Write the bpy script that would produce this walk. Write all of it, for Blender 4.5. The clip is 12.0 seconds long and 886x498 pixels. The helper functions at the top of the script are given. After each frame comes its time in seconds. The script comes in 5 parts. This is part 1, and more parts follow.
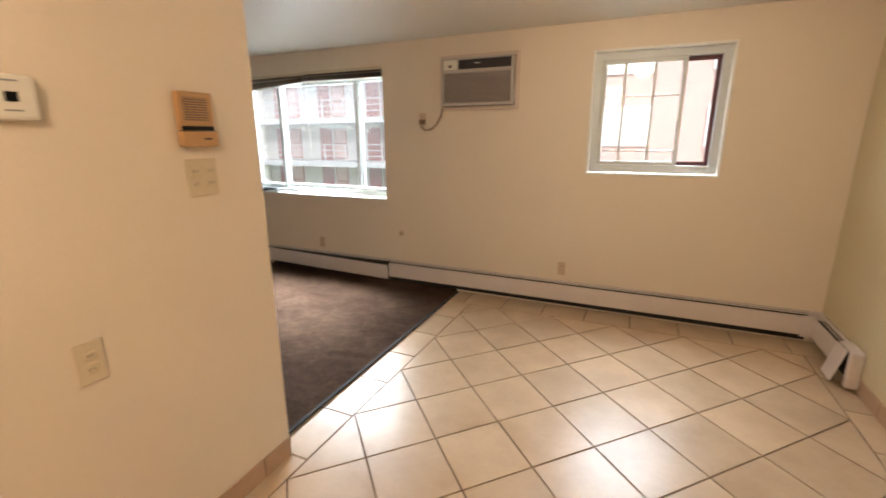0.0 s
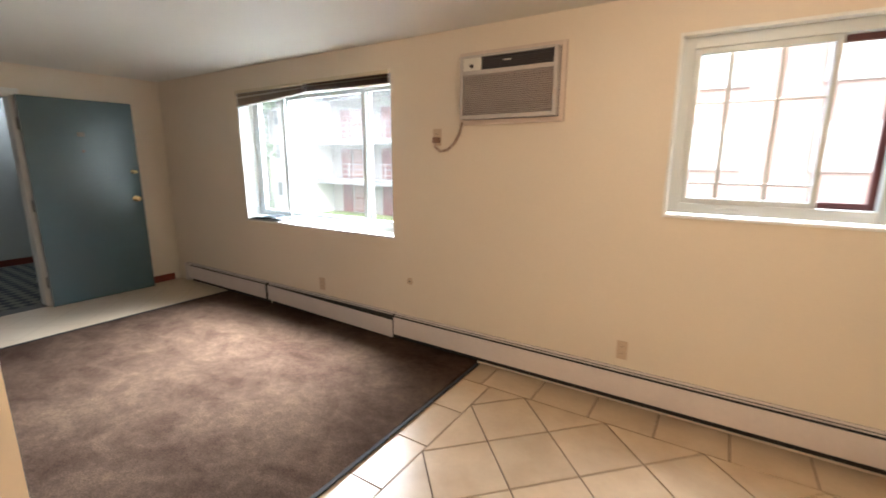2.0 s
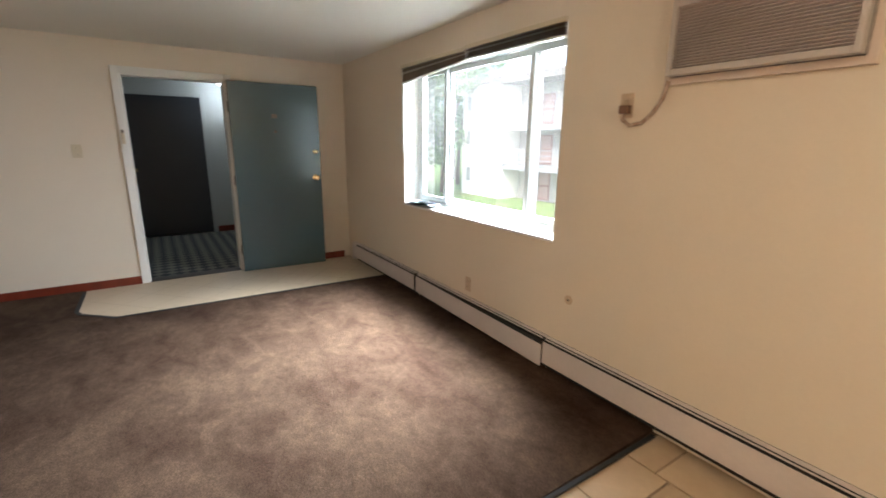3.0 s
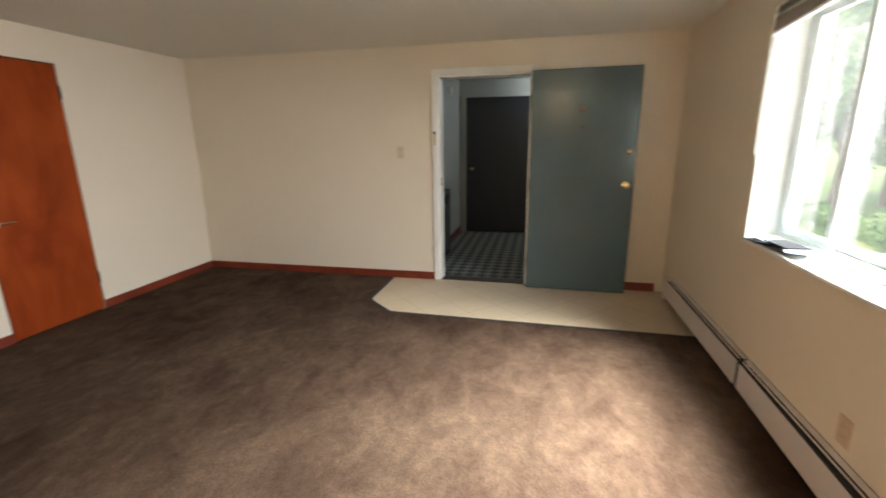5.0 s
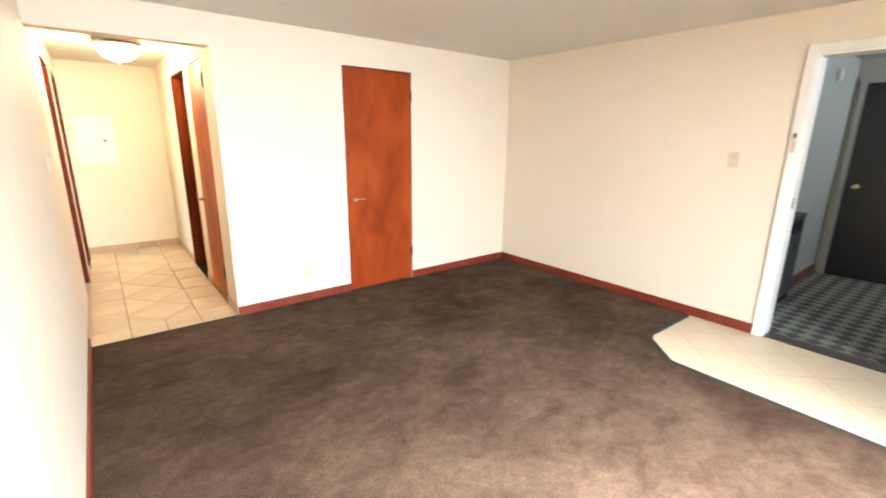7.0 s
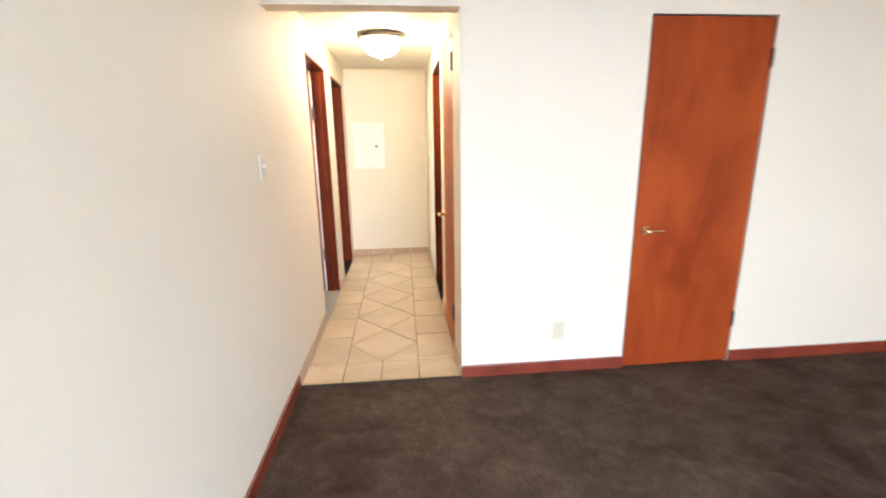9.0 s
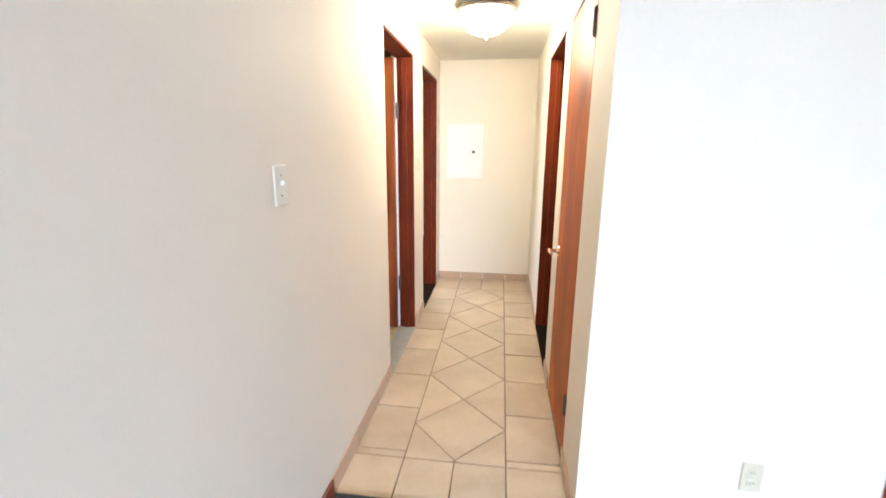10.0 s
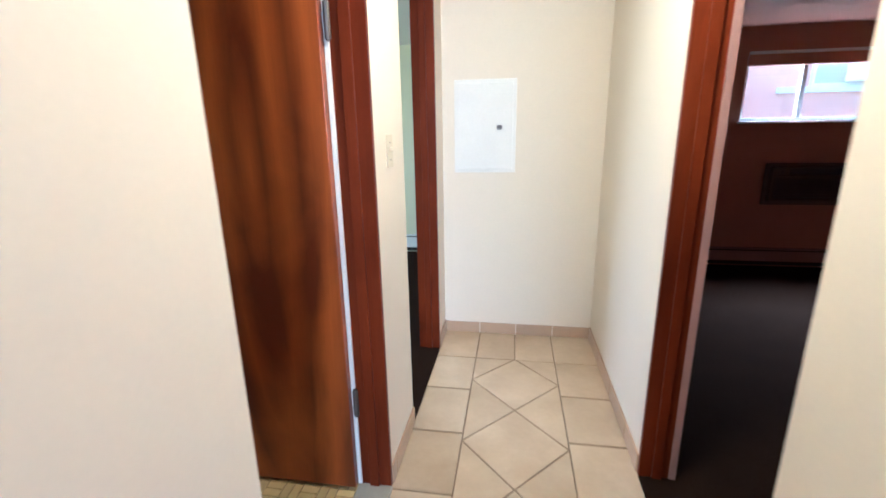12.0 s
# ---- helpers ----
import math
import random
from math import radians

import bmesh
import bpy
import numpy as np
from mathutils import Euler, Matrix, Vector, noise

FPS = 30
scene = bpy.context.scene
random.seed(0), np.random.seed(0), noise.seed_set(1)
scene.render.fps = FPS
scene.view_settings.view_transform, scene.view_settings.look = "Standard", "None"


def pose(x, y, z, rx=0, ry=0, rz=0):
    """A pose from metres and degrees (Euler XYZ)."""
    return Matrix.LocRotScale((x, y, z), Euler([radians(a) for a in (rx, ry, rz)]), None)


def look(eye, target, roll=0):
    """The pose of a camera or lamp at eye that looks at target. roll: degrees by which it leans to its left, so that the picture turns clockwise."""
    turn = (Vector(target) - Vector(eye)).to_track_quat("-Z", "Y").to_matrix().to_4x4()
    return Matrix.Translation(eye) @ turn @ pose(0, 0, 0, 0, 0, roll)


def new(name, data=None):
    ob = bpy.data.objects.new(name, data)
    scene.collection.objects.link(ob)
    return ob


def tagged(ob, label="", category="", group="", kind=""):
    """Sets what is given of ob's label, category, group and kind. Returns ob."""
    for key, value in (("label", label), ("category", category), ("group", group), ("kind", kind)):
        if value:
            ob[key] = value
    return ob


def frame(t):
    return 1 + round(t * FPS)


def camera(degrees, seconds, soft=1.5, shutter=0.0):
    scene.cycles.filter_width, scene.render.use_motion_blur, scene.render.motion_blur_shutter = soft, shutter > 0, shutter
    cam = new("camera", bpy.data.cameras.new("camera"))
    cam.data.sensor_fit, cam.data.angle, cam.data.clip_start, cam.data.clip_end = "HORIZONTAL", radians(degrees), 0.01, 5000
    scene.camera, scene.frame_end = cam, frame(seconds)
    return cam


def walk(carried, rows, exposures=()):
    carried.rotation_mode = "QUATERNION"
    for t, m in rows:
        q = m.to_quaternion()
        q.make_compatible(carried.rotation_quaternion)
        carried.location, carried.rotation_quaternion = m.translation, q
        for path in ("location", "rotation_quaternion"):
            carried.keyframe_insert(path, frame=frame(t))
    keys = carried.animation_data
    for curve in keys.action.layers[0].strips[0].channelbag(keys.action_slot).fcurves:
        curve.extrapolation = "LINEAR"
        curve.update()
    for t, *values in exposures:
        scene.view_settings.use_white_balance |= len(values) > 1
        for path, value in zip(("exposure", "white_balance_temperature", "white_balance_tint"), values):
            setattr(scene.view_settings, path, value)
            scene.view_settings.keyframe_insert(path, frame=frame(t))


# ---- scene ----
# World: x east, y north, z up. Origin: floor corner where the hall meets the living room's partition.
cam = camera(90.86, 12.0, soft=1.7, shutter=0.35)
PATH = [  # seconds, x, y, z, rx, ry, rz
    (0, 1.626, 1.163, 1.446, 75.61, 0.22, 24.12),
    (0.5, 1.680, 1.299, 1.441, 77.08, -0.00, 17.95),
    (1, 1.682, 1.519, 1.435, 77.87, -0.32, 18.93),
    (1.5, 1.606, 1.866, 1.462, 77.91, -0.45, 23.86),
    (2, 1.489, 2.257, 1.463, 78.15, -0.21, 32.70),
    (2.5, 1.322, 2.611, 1.443, 76.88, -0.43, 45.60),
    (4.5, 0.469, 3.565, 1.363, 76.65, -0.37, 87.34),
    (5, 0.222, 3.724, 1.420, 75.97, 0.73, 102.37),
    (5.5, 0.058, 3.775, 1.436, 76.44, -0.04, 117.44),
    (6, -0.046, 3.813, 1.482, 76.29, -0.37, 126.36),
    (6.5, -0.149, 3.793, 1.476, 75.19, -0.76, 134.09),
    (7, -0.219, 3.659, 1.452, 75.57, -0.60, 141.99),
    (9, -0.652, 2.381, 1.402, 76.22, 0.86, 174.67),
    (9.5, -0.654, 1.917, 1.425, 77.19, 0.22, 183.87),
    (10, -0.644, 1.454, 1.409, 76.86, -0.43, 187.54),
    (10.5, -0.576, 0.990, 1.423, 76.84, 0.68, 187.05),
    (11, -0.523, 0.511, 1.404, 77.56, 2.12, 188.54),
    (11.5, -0.465, 0.038, 1.381, 76.58, 1.17, 186.42),
    (12, -0.444, -0.387, 1.338, 75.04, 0.88, 189.05),
]
EXPOSURES = [(0.0, 1.9, 6100, 10), (1.5, 2.22, 5950, 10), (2.5, 2.25, 5800, 9), (4.5, 2.25, 6500, 7), (5.0, 2.45, 6450, 7), (5.5, 3.08, 6250, 6), (6.0, 3.45, 6300, 7), (7.0, 3.85, 6150, 8), (9.0, 3.6, 5450, 6), (9.5, 3.62, 5050, 5), (10.5, 3.66, 4750, 4), (11.0, 3.72, 4450, 5), (12.0, 3.4, 4400, 6)]
walk(cam, [(t, pose(x, y, z, rx, ry, rz)) for t, x, y, z, rx, ry, rz in PATH], EXPOSURES)

# ---- world, sun and large lights ----
world = bpy.data.worlds.new("overcast_sky")
world.use_nodes = True
scene.world = world
wn = world.node_tree.nodes
sky = wn.new("ShaderNodeTexSky")
sky.sky_type = "NISHITA"
sky.sun_disc = False
sky.sun_elevation = radians(48)
sky.sun_rotation = radians(150)
sky.dust_density = 4.0
world.node_tree.links.new(sky.outputs[0], wn["Background"].inputs[0])
wn["Background"].inputs[1].default_value = 0.15

sun = new("sun", bpy.data.lights.new("sun", "SUN"))
sun.data.energy, sun.data.angle, sun.data.color = 1.5, radians(12), (1.0, 0.96, 0.9)
sun.matrix_world = look((10, -14, 24), (0, 0, 0))


def area_light(name, m, sx, sy, watts, color, spread=math.pi):
    ob = new(name, bpy.data.lights.new(name, "AREA"))
    ob.data.shape, ob.data.size, ob.data.size_y = "RECTANGLE", sx, sy
    ob.data.energy, ob.data.color = watts, color
    ob.data.spread = spread
    ob.matrix_world = m
    return ob


DAY = (0.93, 0.97, 1.0)
area_light("daylight_living", pose(-1.7, 5.92, 1.95, -52, 0, 22), 2.0, 1.1, 70, DAY, radians(178))
area_light("daylight_high_sky", pose(-1.6, 5.5, 2.2, -36, 0, 6), 1.8, 0.7, 37, (1.0, 1.0, 0.95), radians(62))
area_light("daylight_dining", pose(1.68, 5.48, 2.1, -28, 0, 0), 1.0, 0.8, 12, DAY, radians(100))
area_light("daylight_bedroom", pose(-3.2, -5.5, 2.46, 60, 0, 0), 1.3, 0.6, 38, (1.0, 0.92, 0.84), radians(120))
# added lamp in an unseen opening, brightens the side room
area_light("side_room_fill", pose(3.1, -3.7, 1.45, 90, 0, 90), 1.3, 1.0, 4.5, (1.0, 0.94, 0.82))
dining_lamp = new("dining_bulb", bpy.data.lights.new("dining_bulb", "POINT"))
dining_lamp.data.energy, dining_lamp.data.color, dining_lamp.data.shadow_soft_size = 3.0, (1.0, 0.70, 0.48), 0.1
dining_lamp.location = (1.55, 3.60, 2.12)
# unseen lamp, added for warm light on the partition and north wall
unseen_kitchen_lamp = new("unseen_kitchen_bulb", bpy.data.lights.new("unseen_kitchen_bulb", "POINT"))
unseen_kitchen_lamp.data.energy, unseen_kitchen_lamp.data.color, unseen_kitchen_lamp.data.shadow_soft_size = 7.8, (1.0, 0.67, 0.43), 0.1
unseen_kitchen_lamp.location = (1.1, 0.7, 2.05)
hall_lamp = new("hall_bulb", bpy.data.lights.new("hall_bulb", "POINT"))
hall_lamp.data.energy, hall_lamp.data.color, hall_lamp.data.shadow_soft_size = 3.0, (1.0, 0.72, 0.36), 0.11
hall_lamp.location = (-0.52, -1.47, 2.0)
corridor_lamp = new("corridor_bulb", bpy.data.lights.new("corridor_bulb", "POINT"))
corridor_lamp.data.energy, corridor_lamp.data.color, corridor_lamp.data.shadow_soft_size = 1.6, (0.9, 0.97, 1.0), 0.06
corridor_lamp.location = (-6.2, 3.93, 2.08)


# ---- materials ----
def material(name, color, rough=0.6, vary=0.12, scale=3.0, fine=60.0, bump=0.1, metal=0.0, other=None, stretch=(1, 1, 1), rand=0.0, edge=(0.35, 0.7), dist=0.002, emit=None):
    """Base colour varied by coarse and fine noise, with fine relief; other: a second colour in coarse patches."""
    m = bpy.data.materials.new(name)
    m.use_nodes = True
    t = m.node_tree
    n, l = t.nodes, t.links
    b = n["Principled BSDF"]
    b.inputs["Roughness"].default_value, b.inputs["Metallic"].default_value = rough, metal
    co = n.new("ShaderNodeTexCoord")
    mp = n.new("ShaderNodeMapping")
    mp.inputs["Scale"].default_value = stretch
    l.new(co.outputs["Object"], mp.inputs["Vector"])
    big, small = n.new("ShaderNodeTexNoise"), n.new("ShaderNodeTexNoise")
    big.inputs["Scale"].default_value, small.inputs["Scale"].default_value = scale, fine
    big.inputs["Detail"].default_value, small.inputs["Detail"].default_value = 5, 3
    vec = mp.outputs[0]
    if rand:
        info, add = n.new("ShaderNodeObjectInfo"), n.new("ShaderNodeVectorMath")
        mul = n.new("ShaderNodeMath")
        mul.operation = "MULTIPLY"
        mul.inputs[1].default_value = 37.0
        l.new(info.outputs["Random"], mul.inputs[0])
        l.new(mp.outputs[0], add.inputs[0])
        l.new(mul.outputs[0], add.inputs[1])
        vec = add.outputs[0]
    l.new(vec, big.inputs["Vector"])
    l.new(vec, small.inputs["Vector"])
    ramp = n.new("ShaderNodeValToRGB")
    ramp.color_ramp.elements[0].position, ramp.color_ramp.elements[1].position = edge
    two = other or tuple(c * (1 - vary) for c in color)
    ramp.color_ramp.elements[0].color, ramp.color_ramp.elements[1].color = (*two, 1), (*color, 1)
    l.new(big.outputs[0], ramp.inputs[0])
    mix = n.new("ShaderNodeMix")
    mix.data_type, mix.blend_type = "RGBA", "MULTIPLY"
    mix.inputs["Factor"].default_value = 1.0
    r2 = n.new("ShaderNodeMapRange")
    r2.inputs["To Min"].default_value, r2.inputs["To Max"].default_value = 1 - vary, 1 + vary
    l.new(small.outputs[0], r2.inputs["Value"])
    l.new(ramp.outputs[0], mix.inputs["A"])
    l.new(r2.outputs[0], mix.inputs["B"])
    out = mix.outputs["Result"]
    if rand:
        mr = n.new("ShaderNodeMapRange")
        mr.inputs["To Min"].default_value, mr.inputs["To Max"].default_value = 1 - rand, 1 + rand
        l.new(info.outputs["Random"], mr.inputs["Value"])
        m2 = n.new("ShaderNodeMix")
        m2.data_type, m2.blend_type = "RGBA", "MULTIPLY"
        m2.inputs["Factor"].default_value = 1.0
        l.new(out, m2.inputs["A"])
        l.new(mr.outputs[0], m2.inputs["B"])
        out = m2.outputs["Result"]
    l.new(out, b.inputs["Base Color"])
    rr = n.new("ShaderNodeMapRange")
    rr.inputs["To Min"].default_value, rr.inputs["To Max"].default_value = max(rough - 0.03, 0.03), min(rough + 0.05, 1)
    l.new(big.outputs[0], rr.inputs["Value"])
    l.new(rr.outputs[0], b.inputs["Roughness"])
    if bump:
        bp = n.new("ShaderNodeBump")
        bp.inputs["Strength"].default_value, bp.inputs["Distance"].default_value = bump, dist
        l.new(small.outputs[0], bp.inputs["Height"])
        l.new(bp.outputs[0], b.inputs["Normal"])
    if emit:
        b.inputs["Emission Color"].default_value = (*emit[0], 1)
        b.inputs["Emission Strength"].default_value = emit[1]
    return m


def wood(name, light, dark, rough=0.35, figure=0.06, flame=None):
    """Stained plywood veneer: broad upright figure, blotchy stain and fine pores. flame: (x, z) of the heart of an arched grain figure."""
    m = bpy.data.materials.new(name)
    m.use_nodes = True
    n, l = m.node_tree.nodes, m.node_tree.links
    b = n["Principled BSDF"]
    co, mp = n.new("ShaderNodeTexCoord"), n.new("ShaderNodeMapping")
    mp.inputs["Scale"].default_value = (5.0, 5.0, 1.1)
    info = n.new("ShaderNodeObjectInfo")
    add, mul = n.new("ShaderNodeVectorMath"), n.new("ShaderNodeMath")
    mul.operation = "MULTIPLY"
    mul.inputs[1].default_value = 23.0
    l.new(info.outputs["Random"], mul.inputs[0])
    l.new(co.outputs["Object"], mp.inputs["Vector"])
    l.new(mp.outputs[0], add.inputs[0])
    l.new(mul.outputs[0], add.inputs[1])
    fig, pore, blot = n.new("ShaderNodeTexNoise"), n.new("ShaderNodeTexNoise"), n.new("ShaderNodeTexNoise")
    fig.inputs["Scale"].default_value, fig.inputs["Detail"].default_value, fig.inputs["Distortion"].default_value = 0.55, 3, 1.6
    blot.inputs["Scale"].default_value, blot.inputs["Detail"].default_value, blot.inputs["Distortion"].default_value = 0.5, 5, 0.5
    l.new(add.outputs[0], fig.inputs["Vector"])
    mp2, mp3 = n.new("ShaderNodeMapping"), n.new("ShaderNodeMapping")
    mp2.inputs["Scale"].default_value = (220, 220, 6)
    mp3.inputs["Scale"].default_value = (5.5, 5.5, 3.2)
    l.new(co.outputs["Object"], mp2.inputs["Vector"])
    l.new(co.outputs["Object"], mp3.inputs["Vector"])
    l.new(mp2.outputs[0], pore.inputs["Vector"])
    l.new(mp3.outputs[0], blot.inputs["Vector"])
    pore.inputs["Scale"].default_value = 1.0
    ramp = n.new("ShaderNodeValToRGB")
    ramp.color_ramp.elements[0].position, ramp.color_ramp.elements[1].position = 0.38, 0.62
    ramp.color_ramp.elements[0].color, ramp.color_ramp.elements[1].color = (*dark, 1), (*light, 1)
    rings, pp, blend, base = n.new("ShaderNodeMath"), n.new("ShaderNodeMath"), n.new("ShaderNodeMix"), n.new("ShaderNodeMix")
    rings.operation, pp.operation = "MULTIPLY", "PINGPONG"
    rings.inputs[1].default_value, pp.inputs[1].default_value = 11.0, 1.0
    blend.inputs["Factor"].default_value = figure
    base.inputs["Factor"].default_value = 0.75
    l.new(fig.outputs[0], base.inputs["A"])
    l.new(blot.outputs[0], base.inputs["B"])
    l.new(base.outputs[0], blend.inputs["A"])
    if flame:
        # nested arches: distance from a tall ellipse round the heart of the board
        sp, dist, wob = n.new("ShaderNodeMapping"), n.new("ShaderNodeVectorMath"), n.new("ShaderNodeMath")
        sp.inputs["Location"].default_value = (-flame[0] * 5.0, 0, -flame[1] * 0.6)
        sp.inputs["Scale"].default_value = (5.0, 0.0, 0.6)
        dist.operation, wob.operation = "LENGTH", "ADD"
        l.new(co.outputs["Object"], sp.inputs["Vector"])
        l.new(sp.outputs[0], dist.inputs[0])
        l.new(dist.outputs["Value"], wob.inputs[0])
        half = n.new("ShaderNodeMath")
        half.operation = "MULTIPLY"
        half.inputs[1].default_value = 0.6
        l.new(fig.outputs[0], half.inputs[0])
        l.new(half.outputs[0], wob.inputs[1])
        rings.inputs[1].default_value = 3.4
        l.new(wob.outputs[0], rings.inputs[0])
    else:
        l.new(fig.outputs[0], rings.inputs[0])
    l.new(rings.outputs[0], pp.inputs[0])
    l.new(pp.outputs[0], blend.inputs["B"])
    l.new(blend.outputs[0], ramp.inputs[0])
    mr = n.new("ShaderNodeMapRange")
    mr.inputs["To Min"].default_value, mr.inputs["To Max"].default_value = 0.84, 1.10
    l.new(pore.outputs[0], mr.inputs["Value"])
    mix = n.new("ShaderNodeMix")
    mix.data_type, mix.blend_type = "RGBA", "MULTIPLY"
    mix.inputs["Factor"].default_value = 1.0
    l.new(ramp.outputs[0], mix.inputs["A"])
    l.new(mr.outputs[0], mix.inputs["B"])
    l.new(mix.outputs["Result"], b.inputs["Base Color"])
    rr = n.new("ShaderNodeMapRange")
    rr.inputs["To Min"].default_value, rr.inputs["To Max"].default_value = rough - 0.08, rough + 0.12
    l.new(blot.outputs[0], rr.inputs["Value"])
    l.new(rr.outputs[0], b.inputs["Roughness"])
    bp = n.new("ShaderNodeBump")
    bp.inputs["Strength"].default_value, bp.inputs["Distance"].default_value = 0.12, 0.001
    l.new(pore.outputs[0], bp.inputs["Height"])
    l.new(bp.outputs[0], b.inputs["Normal"])
    return m


def carpet_material():
    """Worn cut pile: red-brown, brushed light and dark where trodden, with stains and tufted relief."""
    m = bpy.data.materials.new("worn_brown_carpet")
    m.use_nodes = True
    n, l = m.node_tree.nodes, m.node_tree.links
    b = n["Principled BSDF"]
    b.inputs["Roughness"].default_value = 0.95
    co = n.new("ShaderNodeTexCoord")

    def tex(scale, detail, turn=0.0, stretch=1.0, warp=0.0):
        mp, k = n.new("ShaderNodeMapping"), n.new("ShaderNodeTexNoise")
        mp.inputs["Rotation"].default_value = (0, 0, radians(turn))
        mp.inputs["Scale"].default_value = (1, stretch, 1)
        k.inputs["Scale"].default_value, k.inputs["Detail"].default_value, k.inputs["Distortion"].default_value = scale, detail, warp
        l.new(co.outputs["Object"], mp.inputs["Vector"])
        l.new(mp.outputs[0], k.inputs["Vector"])
        return k.outputs[0]

    def remap(src, a, b_, lo, hi):
        r = n.new("ShaderNodeMapRange")
        r.inputs["From Min"].default_value, r.inputs["From Max"].default_value = a, b_
        r.inputs["To Min"].default_value, r.inputs["To Max"].default_value = lo, hi
        l.new(src, r.inputs["Value"])
        return r.outputs[0]

    def math_node(op, a, c):
        k = n.new("ShaderNodeMath")
        k.operation = op
        l.new(a, k.inputs[0])
        l.new(c, k.inputs[1])
        return k.outputs[0]

    stains, brushed, nap = tex(1.1, 3, 0, 1, 0.4), tex(3.8, 5, 35, 1.5, 0.9), tex(19, 4, -20, 1.15, 0.3)
    tuft, yarn = tex(140, 2), tex(420, 1)
    ramp = n.new("ShaderNodeValToRGB")
    ramp.color_ramp.elements[0].position, ramp.color_ramp.elements[1].position = 0.34, 0.64
    ramp.color_ramp.elements[0].color, ramp.color_ramp.elements[1].color = CARPET_DARK, CARPET_LIGHT
    av = n.new("ShaderNodeMix")
    av.inputs["Factor"].default_value = 0.45
    l.new(stains, av.inputs["A"])
    l.new(brushed, av.inputs["B"])
    l.new(av.outputs[0], ramp.inputs[0])
    shade = math_node("MULTIPLY", remap(nap, 0.3, 0.7, 0.86, 1.15), remap(tuft, 0.3, 0.7, 0.72, 1.28))
    mix = n.new("ShaderNodeMix")
    mix.data_type, mix.blend_type = "RGBA", "MULTIPLY"
    mix.inputs["Factor"].default_value = 1.0
    l.new(ramp.outputs[0], mix.inputs["A"])
    l.new(shade, mix.inputs["B"])
    l.new(mix.outputs["Result"], b.inputs["Base Color"])
    height = math_node("ADD", math_node("ADD", tuft, yarn), remap(nap, 0.3, 0.7, -0.25, 0.25))
    bp = n.new("ShaderNodeBump")
    bp.inputs["Strength"].default_value, bp.inputs["Distance"].default_value = 0.7, 0.007
    l.new(height, bp.inputs["Height"])
    l.new(bp.outputs[0], b.inputs["Normal"])
    return m


CARPET_DARK, CARPET_LIGHT = (0.040, 0.0225, 0.0165, 1), (0.098, 0.0645, 0.0445, 1)


def corridor_carpet_material():
    """Grey-beige carpet with rows of dark blue lozenges."""
    m = bpy.data.materials.new("patterned_corridor_carpet")
    m.use_nodes = True
    n, l = m.node_tree.nodes, m.node_tree.links
    b = n["Principled BSDF"]
    b.inputs["Roughness"].default_value = 0.95
    co, mp = n.new("ShaderNodeTexCoord"), n.new("ShaderNodeMapping")
    mp.inputs["Rotation"].default_value = (0, 0, radians(45))
    mp.inputs["Location"].default_value = (0, 0, 0.041)
    l.new(co.outputs["Object"], mp.inputs["Vector"])
    ch = n.new("ShaderNodeTexChecker")
    ch.inputs["Scale"].default_value = 11.0
    ch.inputs["Color1"].default_value, ch.inputs["Color2"].default_value = (0.055, 0.062, 0.064, 1), (0.21, 0.2, 0.165, 1)
    nz = n.new("ShaderNodeTexNoise")
    nz.inputs["Scale"].default_value = 60
    mv = n.new("ShaderNodeVectorMath")
    sc = n.new("ShaderNodeVectorMath")
    sc.operation = "SCALE"
    sc.inputs["Scale"].default_value = 0.012
    l.new(co.outputs["Object"], nz.inputs["Vector"])
    l.new(nz.outputs["Color"], sc.inputs[0])
    l.new(mp.outputs[0], mv.inputs[0])
    l.new(sc.outputs[0], mv.inputs[1])
    l.new(mv.outputs[0], ch.inputs["Vector"])
    l.new(ch.outputs["Color"], b.inputs["Base Color"])
    bp = n.new("ShaderNodeBump")
    bp.inputs["Strength"].default_value, bp.inputs["Distance"].default_value = 0.5, 0.006
    l.new(nz.outputs[0], bp.inputs["Height"])
    l.new(bp.outputs[0], b.inputs["Normal"])
    return m


def glass_material():
    m = bpy.data.materials.new("window_glass")
    m.use_nodes = True
    n, l = m.node_tree.nodes, m.node_tree.links
    gl, tr, mx = n.new("ShaderNodeBsdfGlossy"), n.new("ShaderNodeBsdfTransparent"), n.new("ShaderNodeMixShader")
    lw = n.new("ShaderNodeLayerWeight")
    lw.inputs["Blend"].default_value = 0.25
    mr = n.new("ShaderNodeMapRange")
    mr.inputs["To Min"].default_value, mr.inputs["To Max"].default_value = 0.04, 0.35
    gl.inputs["Roughness"].default_value = 0.02
    l.new(lw.outputs["Facing"], mr.inputs["Value"])
    l.new(mr.outputs[0], mx.inputs[0])
    l.new(tr.outputs[0], mx.inputs[1])
    l.new(gl.outputs[0], mx.inputs[2])
    # thin translucent veil: puts the glare haze into the glass
    veil, mx2 = n.new("ShaderNodeBsdfTranslucent"), n.new("ShaderNodeMixShader")
    haze, dr = n.new("ShaderNodeTexNoise"), n.new("ShaderNodeMapRange")
    haze.inputs["Scale"].default_value = 3.0
    dr.inputs["To Min"].default_value, dr.inputs["To Max"].default_value = 0.005, 0.0095
    l.new(haze.outputs[0], dr.inputs["Value"])
    l.new(dr.outputs[0], mx2.inputs[0])
    l.new(mx.outputs[0], mx2.inputs[1])
    l.new(veil.outputs[0], mx2.inputs[2])
    l.new(mx2.outputs[0], n["Material Output"].inputs["Surface"])
    return m


